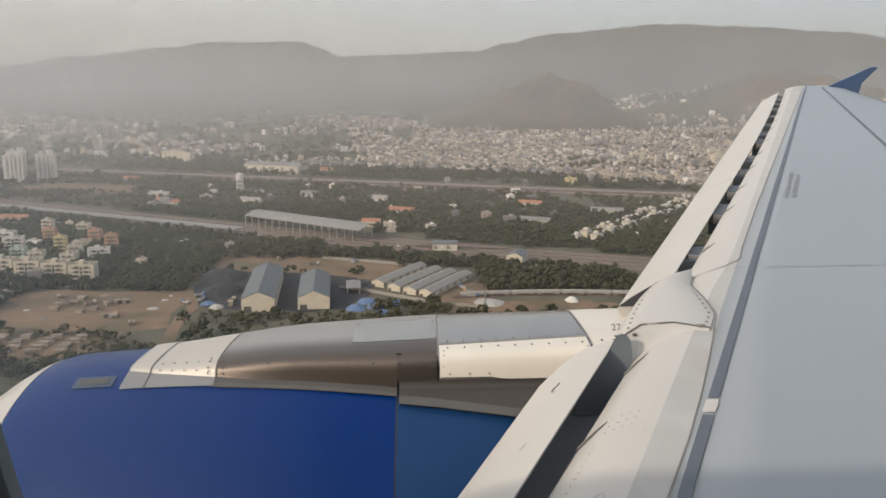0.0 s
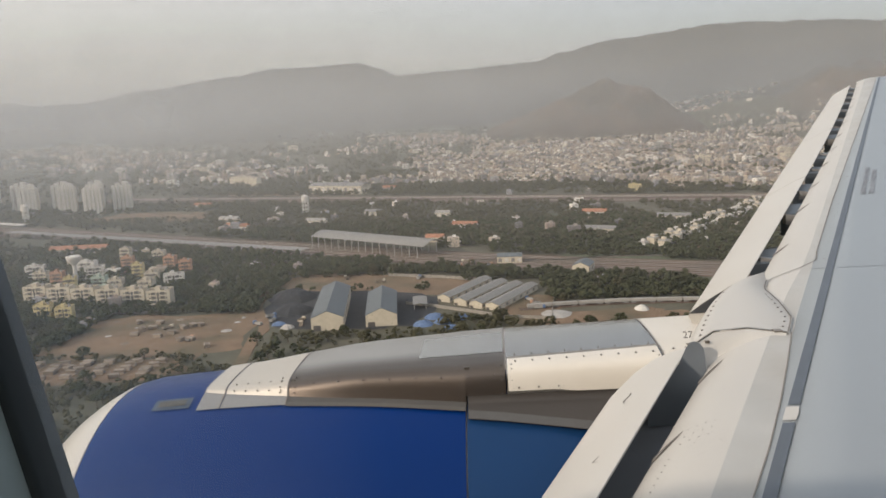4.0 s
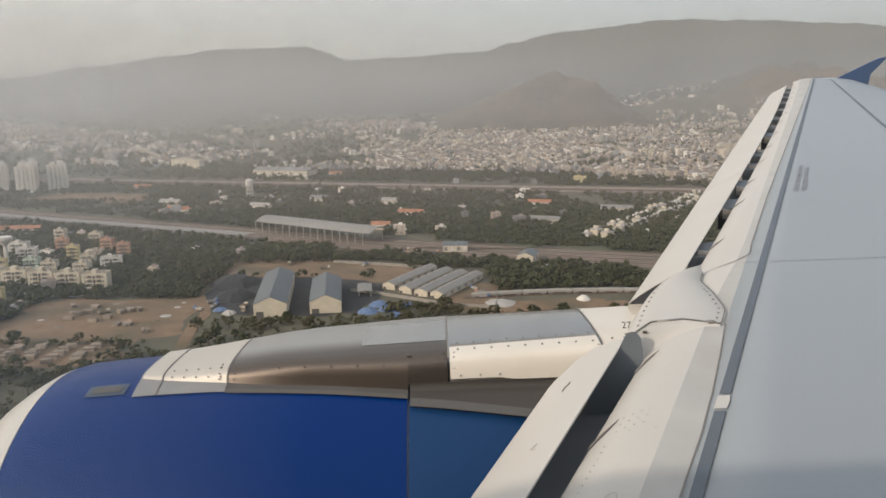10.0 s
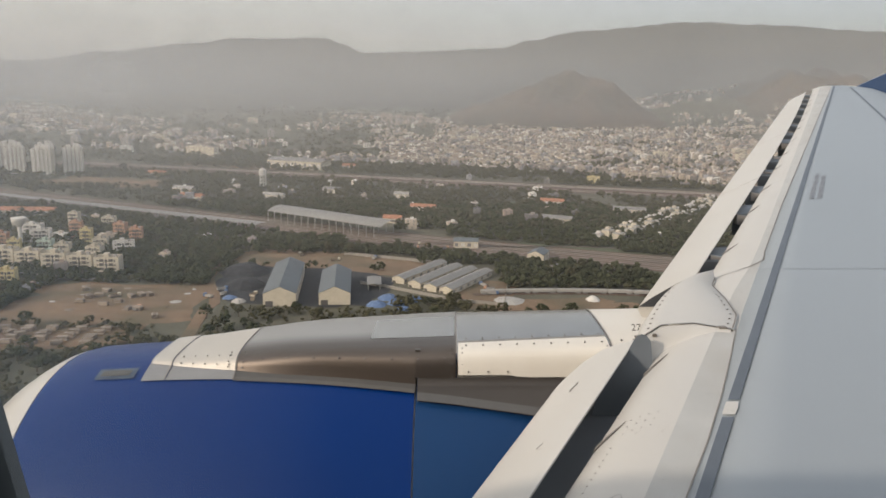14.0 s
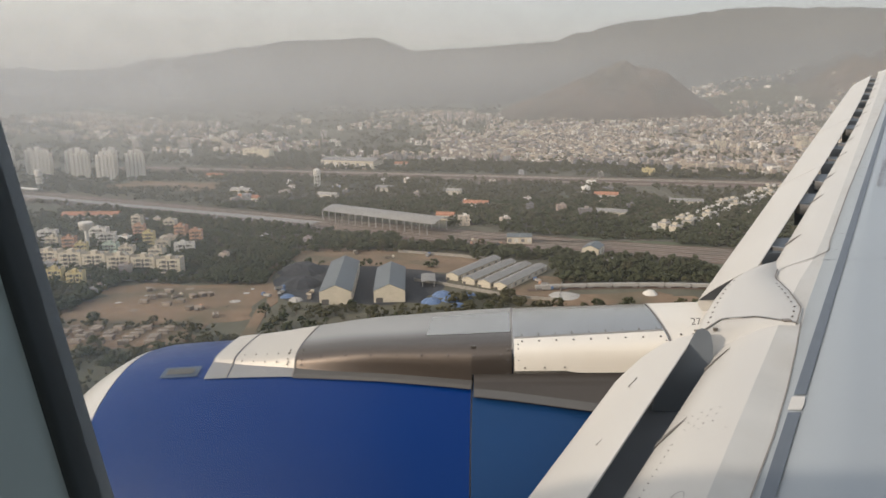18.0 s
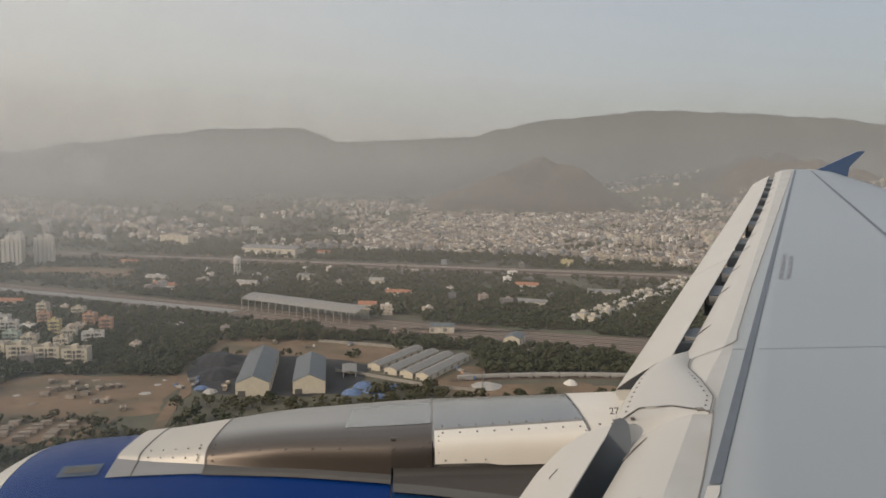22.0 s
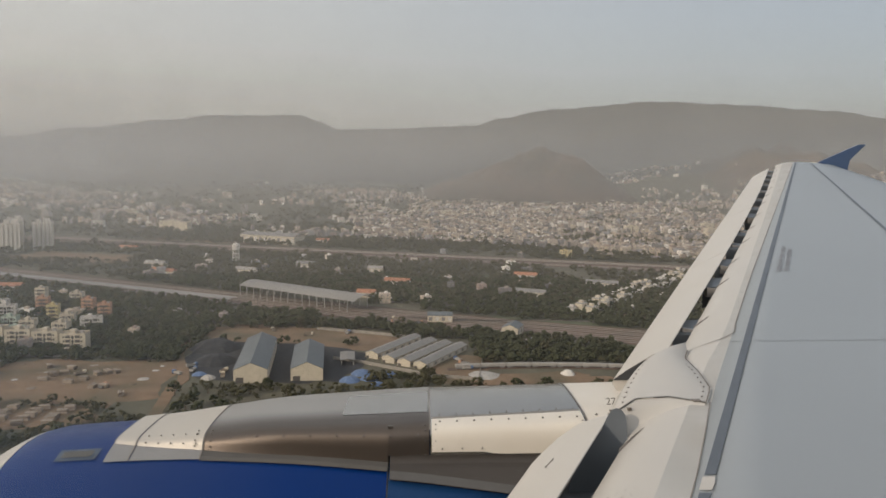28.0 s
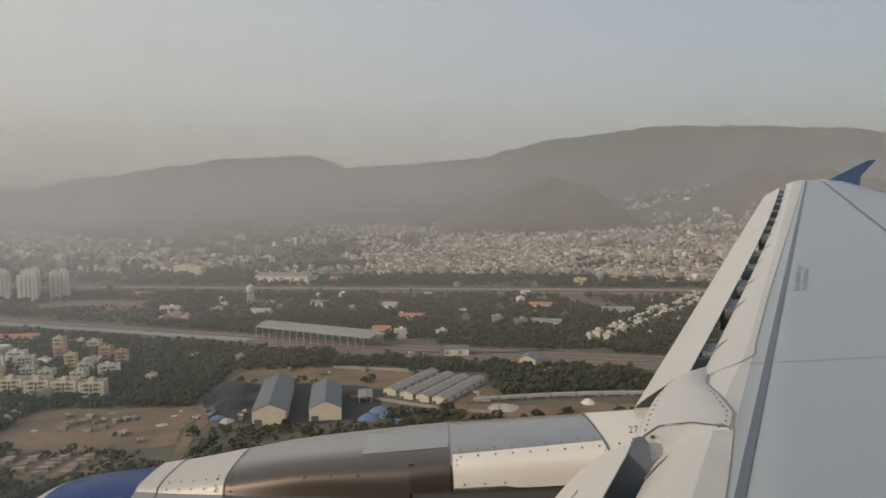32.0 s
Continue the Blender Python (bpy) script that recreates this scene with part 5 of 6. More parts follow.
colony = [flat_block(11, 10, 3, CREAM, "three-storey cream colony house among trees"), flat_block(10, 9, 4, ORANGE, "orange colony house among trees"), flat_block(11, 9, 3, MINT, "pale green colony house among trees"),
          flat_block(9, 9, 4, YELLOW, "yellow colony house among trees"), flat_block(16, 9, 3, WHITEWASH, "whitewashed colony house among trees"), flat_block(9, 8, 5, CREAM, "slim five-storey cream house among trees")]
spots = [(-388, 622), (-364, 606), (-350, 640), (-324, 598), (-304, 586), (-306, 630), (-369, 663), (-390, 680), (-330, 662), (-285, 610), (-345, 690), (-320, 705), (-290, 660), (-410, 650), (-300, 560), (-276, 580), (-340, 582), (-262, 600), (-420, 600), (-268, 640)]
for i, (x, y) in enumerate(spots):
    k = (0, 1, 4, 2, 0, 3, 4, 0, 1, 0, 5)[i % 11]
    turn = 10 + rnd.uniform(-8, 8)
    if i == 0 or not colony[k].get("set"):
        put(colony[k], x, y, turn)
        colony[k]["set"] = 1
    else:
        again(colony[k], x, y, turn)["group"] = "colony houses"


def tower_block(label):
    """A twelve-storey tower with deep vertical recesses and a stepped roof."""
    root = new("tower_block")
    h = 37
    bm = bmesh.new()
    box(bm, -12, 12, -9, 9, -0.3, h)
    part("wall", bm, CREAM, root)
    for x0, x1 in ((-12, -8.2), (-6.2, -2.4), (-0.6, 2.6), (4.6, 8), (9.4, 12)):
        bm = bmesh.new()
        box(bm, x0, x1, -11, -8.98, -0.3, h + rnd.choice((0, 1.5, 2.5)))
        part("bay", bm, WHITEWASH, root)
    for y0, y1 in ((-7.5, -3.6), (0.5, 4.4), (6.2, 9)):
        bm = bmesh.new()
        box(bm, -13.4, -11.98, y0, y1, -0.3, h + 1)
        part("bay", bm, WHITEWASH, root)
    for x in (-7.2, -1.5, 3.6, 8.7):
        bm = bmesh.new()
        for s in range(11):
            box(bm, x - 0.8, x + 0.8, -9.07, -8.9, 3.2 * s + 1.2, 3.2 * s + 2.7)
        part("window_column", bm, WINDOW_DARK, root)
    for x, y, w, z in ((-6, 0, 3.2, 4.5), (4, 2, 4, 6.2), (9, -4, 1.8, 3.2)):
        bm = bmesh.new()
        box(bm, x - w, x + w, y - 3, y + 3, h + 0.004, h + z)
        part("roof_house", bm, WHITEWASH, root)
    tagged(root, label, "building", "tower blocks")
    return root


tw = put(tower_block("cream residential tower block with vertical bays"), -840, 1190, 20)
for x, y, a in ((-764, 1110, 20), (-728, 1145, 22), (-688, 1100, 18), (-654, 1130, 18), (-623, 1090, 20), (-598, 1125, 24), (-570, 1065, 16), (-540, 1092, 18), (-880, 1150, 20), (-800, 1180, 20)):
    again(tw, x, y, a)


def water_tower(kind):
    root = new("water_tower")
    def turned(prof, n=20):
        return loft([[Vector((r * math.cos(a), r * math.sin(a), z)) for a in np.linspace(0, 2 * math.pi, n, endpoint=False)] for r, z in prof], closed=True, caps=True)
    if kind == "mushroom":
        part("shaft", turned([(2.2, -0.3), (1.7, 6), (1.6, 17)]), WHITEWASH, root, "", True)
        part("tank", turned([(1.6, 17.01), (5.8, 22.5), (5.9, 24.5), (5.6, 24.8)]), WHITEWASH, root, "flared white tank")
    else:
        for i in range(8):
            a = math.pi * i / 4
            bm = bmesh.new()
            box(bm, -0.35, 0.35, -0.35, 0.35, -0.3, 15.5, Matrix.Translation((4.2 * math.cos(a), 4.2 * math.sin(a), 0)))
            part("leg", bm, WHITEWASH, root)
        for z in (4.5, 9.5, 14.5):
            part("ring_beam", turned([(3.8, z), (4.6, z), (4.6, z + 0.6), (3.8, z + 0.6)]), WHITEWASH, root)
        part("tank", turned([(4.3, 15.5), (5.0, 15.9), (5.0, 21.5), (4.4, 22.6), (2.5, 23.6), (0.6, 24.2), (0.5, 25.2)]), WHITEWASH, root, "white drum tank with domed roof")
    return tagged(root, "white concrete water tower above trees", "water tower")


put(water_tower("mushroom"), -352, 612, 0)
wt = put(water_tower("drum"), -405, 560, 0)
again(wt, -248, 1004, 20)["label"] = "white drum water tower far beyond trees"
again(wt, -640, 1010, 0)


def long_roof(name, length, width, h, rise, label, open_sides=True, bays=14, roof=None, arched=False):
    """A long roof on columns, or a walled shed."""
    root = new(name)
    n = 10 if arched else 2
    prof = []
    for i in range(n + 1):
        f = i / n
        prof.append((-width / 2 + width * f, h + rise * (math.sin(math.pi * f) if arched else 1 - abs(2 * f - 1))))
    for b in range(bays):
        x0, x1 = -length / 2 + length * b / bays, -length / 2 + length * (b + 1) / bays - 0.15
        secs = [[Vector((x, y, z)) for y, z in prof] + [Vector((x, y, z - 0.25)) for y, z in prof[::-1]] for x in (x0, x1)]
        part("roof_sheet", loft(secs, closed=True, caps=True), roof or ROOF_GREY, root)
        if open_sides:
            for y in (-width / 2 + 1, width / 2 - 1):
                bm = bmesh.new()
                box(bm, x0, x0 + 0.5, y - 0.25, y + 0.25, -0.3, h - 0.26)
                part("column", bm, CONCRETE, root)
    if not open_sides:
        bm = bmesh.new()
        box(bm, -length / 2 + 0.3, length / 2 - 0.5, -width / 2 + 0.3, width / 2 - 0.3, -0.3, h - 0.26)
        part("wall", bm, CREAM, root)
        secs = []
        for x in (-length / 2 + 0.2, -length / 2 + 0.5):
            secs.append([Vector((x, y * 0.98, z - 0.3)) for y, z in prof])
        part("gable", loft(secs, closed=True, caps=True), CREAM, root)
        bm = bmesh.new()
        box(bm, -length / 2 + 0.1, -length / 2 + 0.28, 0.2 * width, 0.42 * width, -0.2, 0.42 * h)
        part("door", bm, OPENING, root)
        for k in range(bays):
            bm = bmesh.new()
            x = -length / 2 + length * (k + 0.5) / bays
            box(bm, x - 0.28 * length / bays, x + 0.28 * length / bays, -width / 2 + 0.2, -width / 2 + 0.4, 0.25 * h, 0.75 * h)
            part("opening", bm, WHITEWASH if k % 2 else WINDOW_DARK, root)
    return tagged(root, label, "building")


ang = -math.degrees(math.atan(0.44))
put(long_roof("platform_roof", 440, 13, 6, 0.8, "long grey railway platform roof on columns", bays=36), -380, main_line(-380) - 26, ang + 0.5)
put(long_roof("platform_roof", 90, 12, 5.5, 0.8, "short pale platform roof on columns", bays=8, roof=WHITEWASH), -640, main_line(-640) + 22, ang)
put(long_roof("train_shed", 142, 32, 11, 4, "large arched grey train shed open at its sides", bays=16, arched=True), -114, 728, -32)
put(long_roof("factory_hall", 96, 36, 13, 4, "large grey factory hall by far tracks", False, bays=12), -244, 1226, -18)
put(long_roof("warehouse", 84, 21, 8.5, 4.5, "long warehouse with grey roof and cream gable", False, bays=12, roof=ROOF_BLUE), -111, 503, 97)
put(long_roof("warehouse", 62, 20.5, 8, 4.5, "warehouse with a grey sheet roof by a coal yard", False, bays=10, roof=ROOF_BLUE), -76, 498, 97)
sh = put(long_roof("depot_shed", 64, 10.5, 4, 1.8, "long low depot shed with pale gable", False, bays=12), -21, 552, 62)
for x, y in ((-9, 541), (2, 533), (13, 527)):
    again(sh, x, y, 62)["group"] = "depot sheds"
put(long_roof("goods_shed", 22, 12, 6, 2.5, "small shed with a blue-grey roof beside tracks", False, bays=4, roof=ROOF_BLUE), 14, 652, 0)
put(long_roof("goods_shed", 20, 14, 6.5, 3, "small cream shed with a blue-grey roof", False, bays=4, roof=ROOF_BLUE), 72, 608, 70)
put(long_roof("lean_to", 22, 10, 4, 0.6, "low grey lean-to beside a warehouse", True, bays=4), -52, 516, 96)
put(long_roof("market_hall", 74, 46, 7, 1.5, "wide pale market hall with flat roof and vents", False, bays=9, roof=CONCRETE), -385, 470, 14)
put(long_roof("school_roof", 60, 12, 5, 3, "red tiled long house among trees", False, bays=6, roof=ROOF_RED), -430, 762, 4)
for i, (x, y, a) in enumerate(((-58, 762, -10), (-165, 1236, -12), (-150, 960, -10), (-60, 930, -10), (120, 900, -14), (-420, 1090, -14), (200, 850, -14), (-330, 940, -20), (-300, 880, -22), (-30, 838, -14), (110, 782, -20), (-210, 900, -20))):
    put(long_roof("long_house", rnd.uniform(18, 40), 10, 5, 3, ("low red-roofed railway building", "low red-roofed building by far tracks", "low grey railway building", "low pale railway building")[i % 4], False, bays=5, roof=(ROOF_RED, ROOF_RED, ROOF_GREY, CONCRETE)[i % 4]), x, y, a)
put(flat_block(62, 14, 5, CREAM, "wide cream apartment house at the town edge", False), -452, 1392, -22)
put(flat_block(18, 11, 3, YELLOW, "yellow house beside far tracks", False), 206, 1112, -10)

# one long diagonal row of small white houses
def small_house(w, d, h, wall, label):
    root = new("house")
    bm = bmesh.new()
    box(bm, -w / 2, w / 2, -d / 2, d / 2, -0.3, h)
    part("wall", bm, wall, root)
    bm = bmesh.new()
    box(bm, -w / 2 - 0.3, w / 2 + 0.3, -d / 2 - 0.3, d / 2 + 0.3, h + 0.004, h + 0.35)
    part("roof_slab", bm, CONCRETE, root)
    bm = bmesh.new()
    box(bm, 0.05 * w, 0.4 * w, -0.1 * d, 0.4 * d, h + 0.36, h + 2.4)
    part("stair_head", bm, wall, root)
    for x in (-0.28 * w, 0.28 * w):
        bm = bmesh.new()
        box(bm, x - 0.7, x + 0.7, -d / 2 - 0.06, -d / 2 + 0.1, 1.0, 2.4)
        part("window", bm, WINDOW_DARK, root)
    bm = bmesh.new()
    box(bm, -0.5, 0.5, -d / 2 - 0.05, -d / 2 + 0.1, 0.0, 2.1)
    part("door", bm, WINDOW_DARK, root)
    return tagged(root, label, "house", "settlement row")


row_a, row_b = small_house(9, 7, 3.6, WHITEWASH, "small white flat-roofed house in a row"), small_house(10, 8, 6.6, CREAM, "two-storey cream house in a row")
for i in range(54):
    f = (i // 2) / 26
    away = 8 if i % 2 else -7
    x, y = 146 + 190 * f + 0.81 * away + rnd.uniform(-3, 3), 700 + 262 * f - 0.59 * away + rnd.uniform(-3, 3)
    if i < 2:
        put((row_a, row_b)[i], x, y, 54)
    else:
        again(row_b if rnd.random() < 0.35 else row_a, x, y, 54 + rnd.uniform(-7, 7))
strip("street", [(140 + 19 * i, 692 + 26.2 * i) for i in range(12)], 4, ROAD, "narrow street between small houses", up=0.2)

# prominent taller buildings at the town's edge
mid = []
for i in range(34):
    az = rnd.uniform(-31, 26)
    r = rnd.uniform(1480, 2600)
    x, y = polar(az, r)
    k = i % 3
    if len(mid) < 3:
        ob = flat_block((26, 20, 15)[k], 14, (5, 4, 6)[k], (CREAM, WHITEWASH, CONCRETE)[k], ("wide cream apartment house in the town", "white apartment house in the town", "tall grey apartment house in the town")[k], False)
        mid.append(put(ob, x, y, 0))
    else:
        again(mid[k], x, y, rnd.uniform(-15, 15))["group"] = "town apartment houses"


def heap(name, x, y, r, h, material, label, seed):
    bm = bmesh.new()
    rings = []
    for j in range(7):
        f = j / 6
        rings.append([Vector((x + r * f * math.cos(a) * (1 + 0.2 * noise.noise(Vector((math.cos(a) * 2, math.sin(a) * 2, seed)))), y + r * f * math.sin(a) * (1 + 0.2 * noise.noise(Vector((math.cos(a) * 2, math.sin(a) * 2, seed)))),
                              h * (1 - f * f) * (1 + 0.2 * noise.noise(Vector((3 * math.cos(a) * f, 3 * math.sin(a) * f, seed)))) - 0.2)) for a in np.linspace(0, 2 * math.pi, 20, endpoint=False)])
    bm.free()
    return tagged(part(name, loft(rings[1:], closed=True, caps=True), material), label, "heap")


heap("heap", 96, 492, 5, 3.5, WHITEWASH, "white mineral heap beside the siding", 1)
heap("heap", 40, 486, 11, 2.2, LIME, "pale spoil heap beside the siding", 2)
heap("heap", 142, 489, 8, 2.2, LIME, "low pale spoil heap", 3)
heap("heap", -150, 546, 19, 7, COAL, "black heap of coal in a yard", 4)
heap("heap", -140, 508, 15, 6, COAL, "black heap of coal beside a warehouse", 5)
heap("heap", -134, 470, 5, 2.5, LIME, "white heap beside a warehouse", 7)
for x, y, r in ((-46, 470, 7), (-34, 474, 6), (-22, 484, 6), (-40, 486, 7), (-28, 462, 5), (-142, 478, 5)):
    heap("heap", x, y, r, 0.42 * r, TARP, "heap under blue tarpaulin", 6 + r)


# goods train on its curved line
def wagon():
    root = new("train_wagon")
    bm = bmesh.new()
    box(bm, -8.6, 8.6, -1.4, 1.4, 1.0, 3.0)
    bmesh.ops.bevel(bm, geom=bm.edges[:], offset=0.25, segments=2, affect="EDGES")
    part("body", bm, CONCRETE, root)
    bm = bmesh.new()
    box(bm, -8.2, 8.2, -1.2, 1.2, 0.75, 0.98)
    part("frame", bm, WINDOW_DARK, root)
    for x in (-6.2, 6.2):
        bm = bmesh.new()
        box(bm, x - 1.6, x + 1.6, -1.1, 1.1, 0.0, 0.74)
        part("bogie", bm, WINDOW_DARK, root)
    return tagged(root, "pale railway wagon in a long train", "train", "goods train")


def spur(s):
    """The curved siding: s metres along it."""
    x = 30 + 0.98 * s
    return x, 509 - 0.0013 * (x - 105) ** 2


pts = [spur(-14 + 12 * i) for i in range(26)]
strip("railway", pts, 6, TRACKBED, "curved siding across the yard", up=0.3, category="railway")
w0 = None
for i in range(14):
    a, b = spur(17.8 * i), spur(1 + 17.8 * i)
    turn = math.degrees(math.atan2(b[1] - a[1], b[0] - a[0]))
    m = pose(a[0], a[1], 0.32, 0, 0, turn)
    if w0 is None:
        w0 = wagon()
        w0.matrix_world = m
    else:
        copy_thing(w0, m)

# stacked timber and scrap in the yard
def stack(label):
    root = new("timber_stack")
    for k in range(5):
        for j in range(4):
            bm = bmesh.new()
            box(bm, -2.8 + rnd.uniform(-0.3, 0.3), 2.8 + rnd.uniform(-0.3, 0.3), -1.8 + 0.9 * j, -0.98 + 0.9 * j, 0.5 * k, 0.5 * k + 0.46)
            part("beam", bm, SLEEPER, root)
    return tagged(root, label, "stack")


st = put(stack("stacked weathered timber in a brown yard"), -240, 398, 70)
for i in range(30):
    again(st, -262 + rnd.uniform(-1.5, 1.5) + 14 * (i % 6), 383 + 6.0 * (i // 6) + rnd.uniform(-1.5, 1.5), 12 + rnd.uniform(-15, 15))["group"] = "timber stacks"
for i in range(14):
    again(st, -262 + rnd.uniform(0, 90), 432 + rnd.uniform(0, 60), rnd.uniform(0, 180))["group"] = "timber stacks"


def truck(cab_paint, bed_paint, label):
    """A goods truck: chassis, cab with windscreen, open bed, six wheels."""
    root = new("truck")
    bm = bmesh.new()
    box(bm, -3.6, 3.6, -0.9, 0.9, 0.55, 0.8)
    part("chassis", bm, WINDOW_DARK, root)
    bm = bmesh.new()
    box(bm, 2.0, 3.7, -1.15, 1.15, 0.81, 2.7)
    bmesh.ops.bevel(bm, geom=bm.edges[:], offset=0.15, segments=1, affect="EDGES")
    cab = part("cab", bm, cab_paint, root)
    bm = bmesh.new()
    box(bm, 3.66, 3.73, -0.95, 0.95, 1.7, 2.4)
    part("windscreen", bm, WINDOW_DARK, cab)
    bm = bmesh.new()
    box(bm, -3.6, 1.8, -1.2, 1.2, 0.82, 1.0)
    for y in (-1.2, 1.1):
        box(bm, -3.6, 1.8, y, y + 0.1, 1.004, 2.1)
    for x in (-3.6, 1.7):
        box(bm, x, x + 0.1, -1.09, 1.09, 1.004, 2.1)
    part("bed", bm, bed_paint, root)
    for x in (-2.9, -1.7, 2.7):
        for y in (-1.0, 1.0):
            part("wheel", loft([[Vector((x + r * math.cos(a), y + d, 0.5 + r * math.sin(a))) for a in np.linspace(0, 2 * math.pi, 12, endpoint=False)] for r, d in ((0.45, -0.14), (0.5, -0.1), (0.5, 0.1), (0.45, 0.14))], closed=True, caps=True), COAL, root)
    return tagged(root, label, "truck", "yard trucks")


trucks = [put(truck(ORANGE, WINDOW_DARK, "parked goods truck with an orange cab"), -40, 646, 10), put(truck(TARP, CONCRETE, "parked goods truck with a blue cab"), -148, 486, 80), put(truck(CREAM, SLEEPER, "parked goods truck with a pale cab"), -126, 474, 100)]
for i, (x, y) in enumerate(((-30, 642), (-152, 496), (-128, 484), (-18, 650), (-156, 478), (-90, 590), (-4, 640), (-60, 598), (-120, 604), (28, 512), (30, 500), (-215, 474), (-190, 448), (24, 522), (-24, 656))):
    again(trucks[i % 3], x, y, 37 * i % 180)
for i in range(16):
    x, y = rnd.uniform(-265, -170), rnd.uniform(422, 500)
    heap("rubble_heap", x, y, rnd.uniform(1.5, 4.5), rnd.uniform(0.5, 1.2), (EARTH, SLEEPER, LIME)[i % 3], ("low heap of brown spoil in a yard", "low heap of rubble in a yard", "small pale heap in a yard")[i % 3], 20 + i)


def compound_wall(pts, h=2.2, label="whitewashed boundary wall"):
    bm = bmesh.new()
    for (x0, y0), (x1, y1) in zip(pts, pts[1:]):
        d = Vector((x1 - x0, y1 - y0, 0))
        n = max(1, int(d.length / 6))
        for i in range(n):
            a = Vector((x0, y0, 0)) + d * (i / n)
            m = Matrix.Translation(a) @ Matrix.Rotation(math.atan2(d.y, d.x), 4, "Z")
            box(bm, 0.1, d.length / n - 0.1, -0.15, 0.15, -0.2, h, m)
            box(bm, -0.25, 0.25, -0.25, 0.25, -0.2, h + 0.3, m)
    return tagged(part("boundary_wall", bm, WALLING), label, "wall")


compound_wall([(-370, 536), (-232, 510)])
compound_wall([(-300, 520), (-262, 514), (-250, 530)])
compound_wall([(-86, 611), (-40, 597), (-2, 583)], 2.4, "pale wall along the works yard")
compound_wall([(-62, 520), (-44, 512), (8, 480), (36, 474)], 2.2, "pale wall in front of the depot sheds")
compound_wall([(36, 476), (44, 545)], 2.2, "pale wall beside the depot yard")
compound_wall([(120, 690), (152, 684)], 2.4, "whitewashed wall at the settlement's edge")


# ---- the town: thousands of small flat-roofed houses ----
TOWN_EDGE = [-1000, -631, -209, 73, 325, 420, 520, 900], [1610, 1418, 1300, 1250, 1160, 1020, 960, 900]


def town_mesh():
    verts, faces, mats = [], [], []
    def add_box(cx, cy, z0, z1, w, d, c, s, mi):
        k = len(verts)
        for z in (z0, z1):
            for u, v in ((-w, -d), (w, -d), (w, d), (-w, d)):
                verts.append((cx + c * u - s * v, cy + s * u + c * v, z))
        faces.extend(((k + 4, k + 5, k + 6, k + 7), (k, k + 1, k + 5, k + 4), (k + 1, k + 2, k + 6, k + 5), (k + 2, k + 3, k + 7, k + 6), (k + 3, k, k + 4, k + 7)))
        mats.extend([mi] * 5)
    count = 0
    tries = 0
    while count < 12500 and tries < 120000:
        tries += 1
        az = rnd.uniform(-40, 36)
        r = 900 + 2150 * rnd.random() ** 0.9
        x, y = polar(az, r)
        if y < np.interp(x, *TOWN_EDGE):
            continue
        dens = 0.34 + 1.5 * noise.noise(Vector((x / 330, y / 260, 2.5))) + 0.5 * noise.noise(Vector((x / 110, y / 90, 6)))
        # thinning out among trees at one end, packed towards the hills at the other
        pack = min(1.0, max(0.0, (az + 13) / 14))
        dens -= (0.34 if r < 2000 else 0.12) * (1 - pack)
        if r < (2500 if az < 10 else 3050):
            dens += 0.35 * pack
        dens -= 1.2 * max(0.0, (r - (3050 if az > 10 else 2600)) / 450)
        if rnd.random() > dens:
            continue
        # houses climb the saddle and the lower flank of the brown hill
        z = max([land_z(x, y)] + [knoll_z(x, y, *k) for k in KNOLLS[2:]])
        reach = []
        for ka, kr, top, hw, hd, sd, sk in KNOLLS[:3]:
            kx, ky = polar(ka, kr)
            reach.append(math.hypot((x - kx) / hw, (y - ky) / hd))
        if reach[0] < 0.62 + 0.2 * noise.noise(Vector((x / 90, y / 90, 3))) or reach[1] < 0.66 or reach[2] < 0.52 + 0.3 * noise.noise(Vector((x / 90, y / 90, 8))):
            continue
        count += 1
        t = radians(rnd.gauss(8, 14) + 25 * noise.noise(Vector((x / 400, y / 400, 1))))
        c, s = math.cos(t), math.sin(t)
        w, d = (rnd.uniform(2.4, 4.6), rnd.uniform(2.4, 4.2)) if rnd.random() < 0.75 else (rnd.uniform(4.5, 8.5), rnd.uniform(3.5, 5.5))
        st = rnd.choice((1, 1, 2, 2, 2, 3, 3, 4))
        h = 3.1 * st + 0.9
        add_box(x, y, z - 1, z + h, w, d, c, s, 0)
        u, v = rnd.uniform(-0.5, 0.5) * w, rnd.uniform(-0.4, 0.5) * d
        add_box(x + c * u - s * v, y + s * u + c * v, z + h + 0.01, z + h + rnd.uniform(1.2, 2.6), w * rnd.uniform(0.25, 0.5), d * rnd.uniform(0.25, 0.5), c, s, 0)
        if r < 2500:
            nw = 2 if w < 5 else 3
            for k in range(st):
                for i in range(nw):
                    u, v = -w + 2 * w * (i + 0.5) / nw, -d - 0.02
                    add_box(x + c * u - s * v, y + s * u + c * v, z + 3.1 * k + 0.8, z + 3.1 * k + 2.3, 0.75, 0.08, c, s, 1)
                u, v = -w - 0.02, rnd.uniform(-0.4, 0.4) * d
                add_box(x + c * u - s * v, y + s * u + c * v, z + 3.1 * k + 0.8, z + 3.1 * k + 2.3, 0.08, 0.75, c, s, 1)
    me = bpy.data.meshes.new("town_houses")
    me.from_pydata(verts, [], faces)
    me.materials.append(TOWN)
    me.materials.append(WINDOW_DARK)
    me.polygons.foreach_set("material_index", mats)
    return me


town = new("town_houses", town_mesh())
tagged(town, "dense town of small pale flat-roofed houses", "houses", kind="stuff")

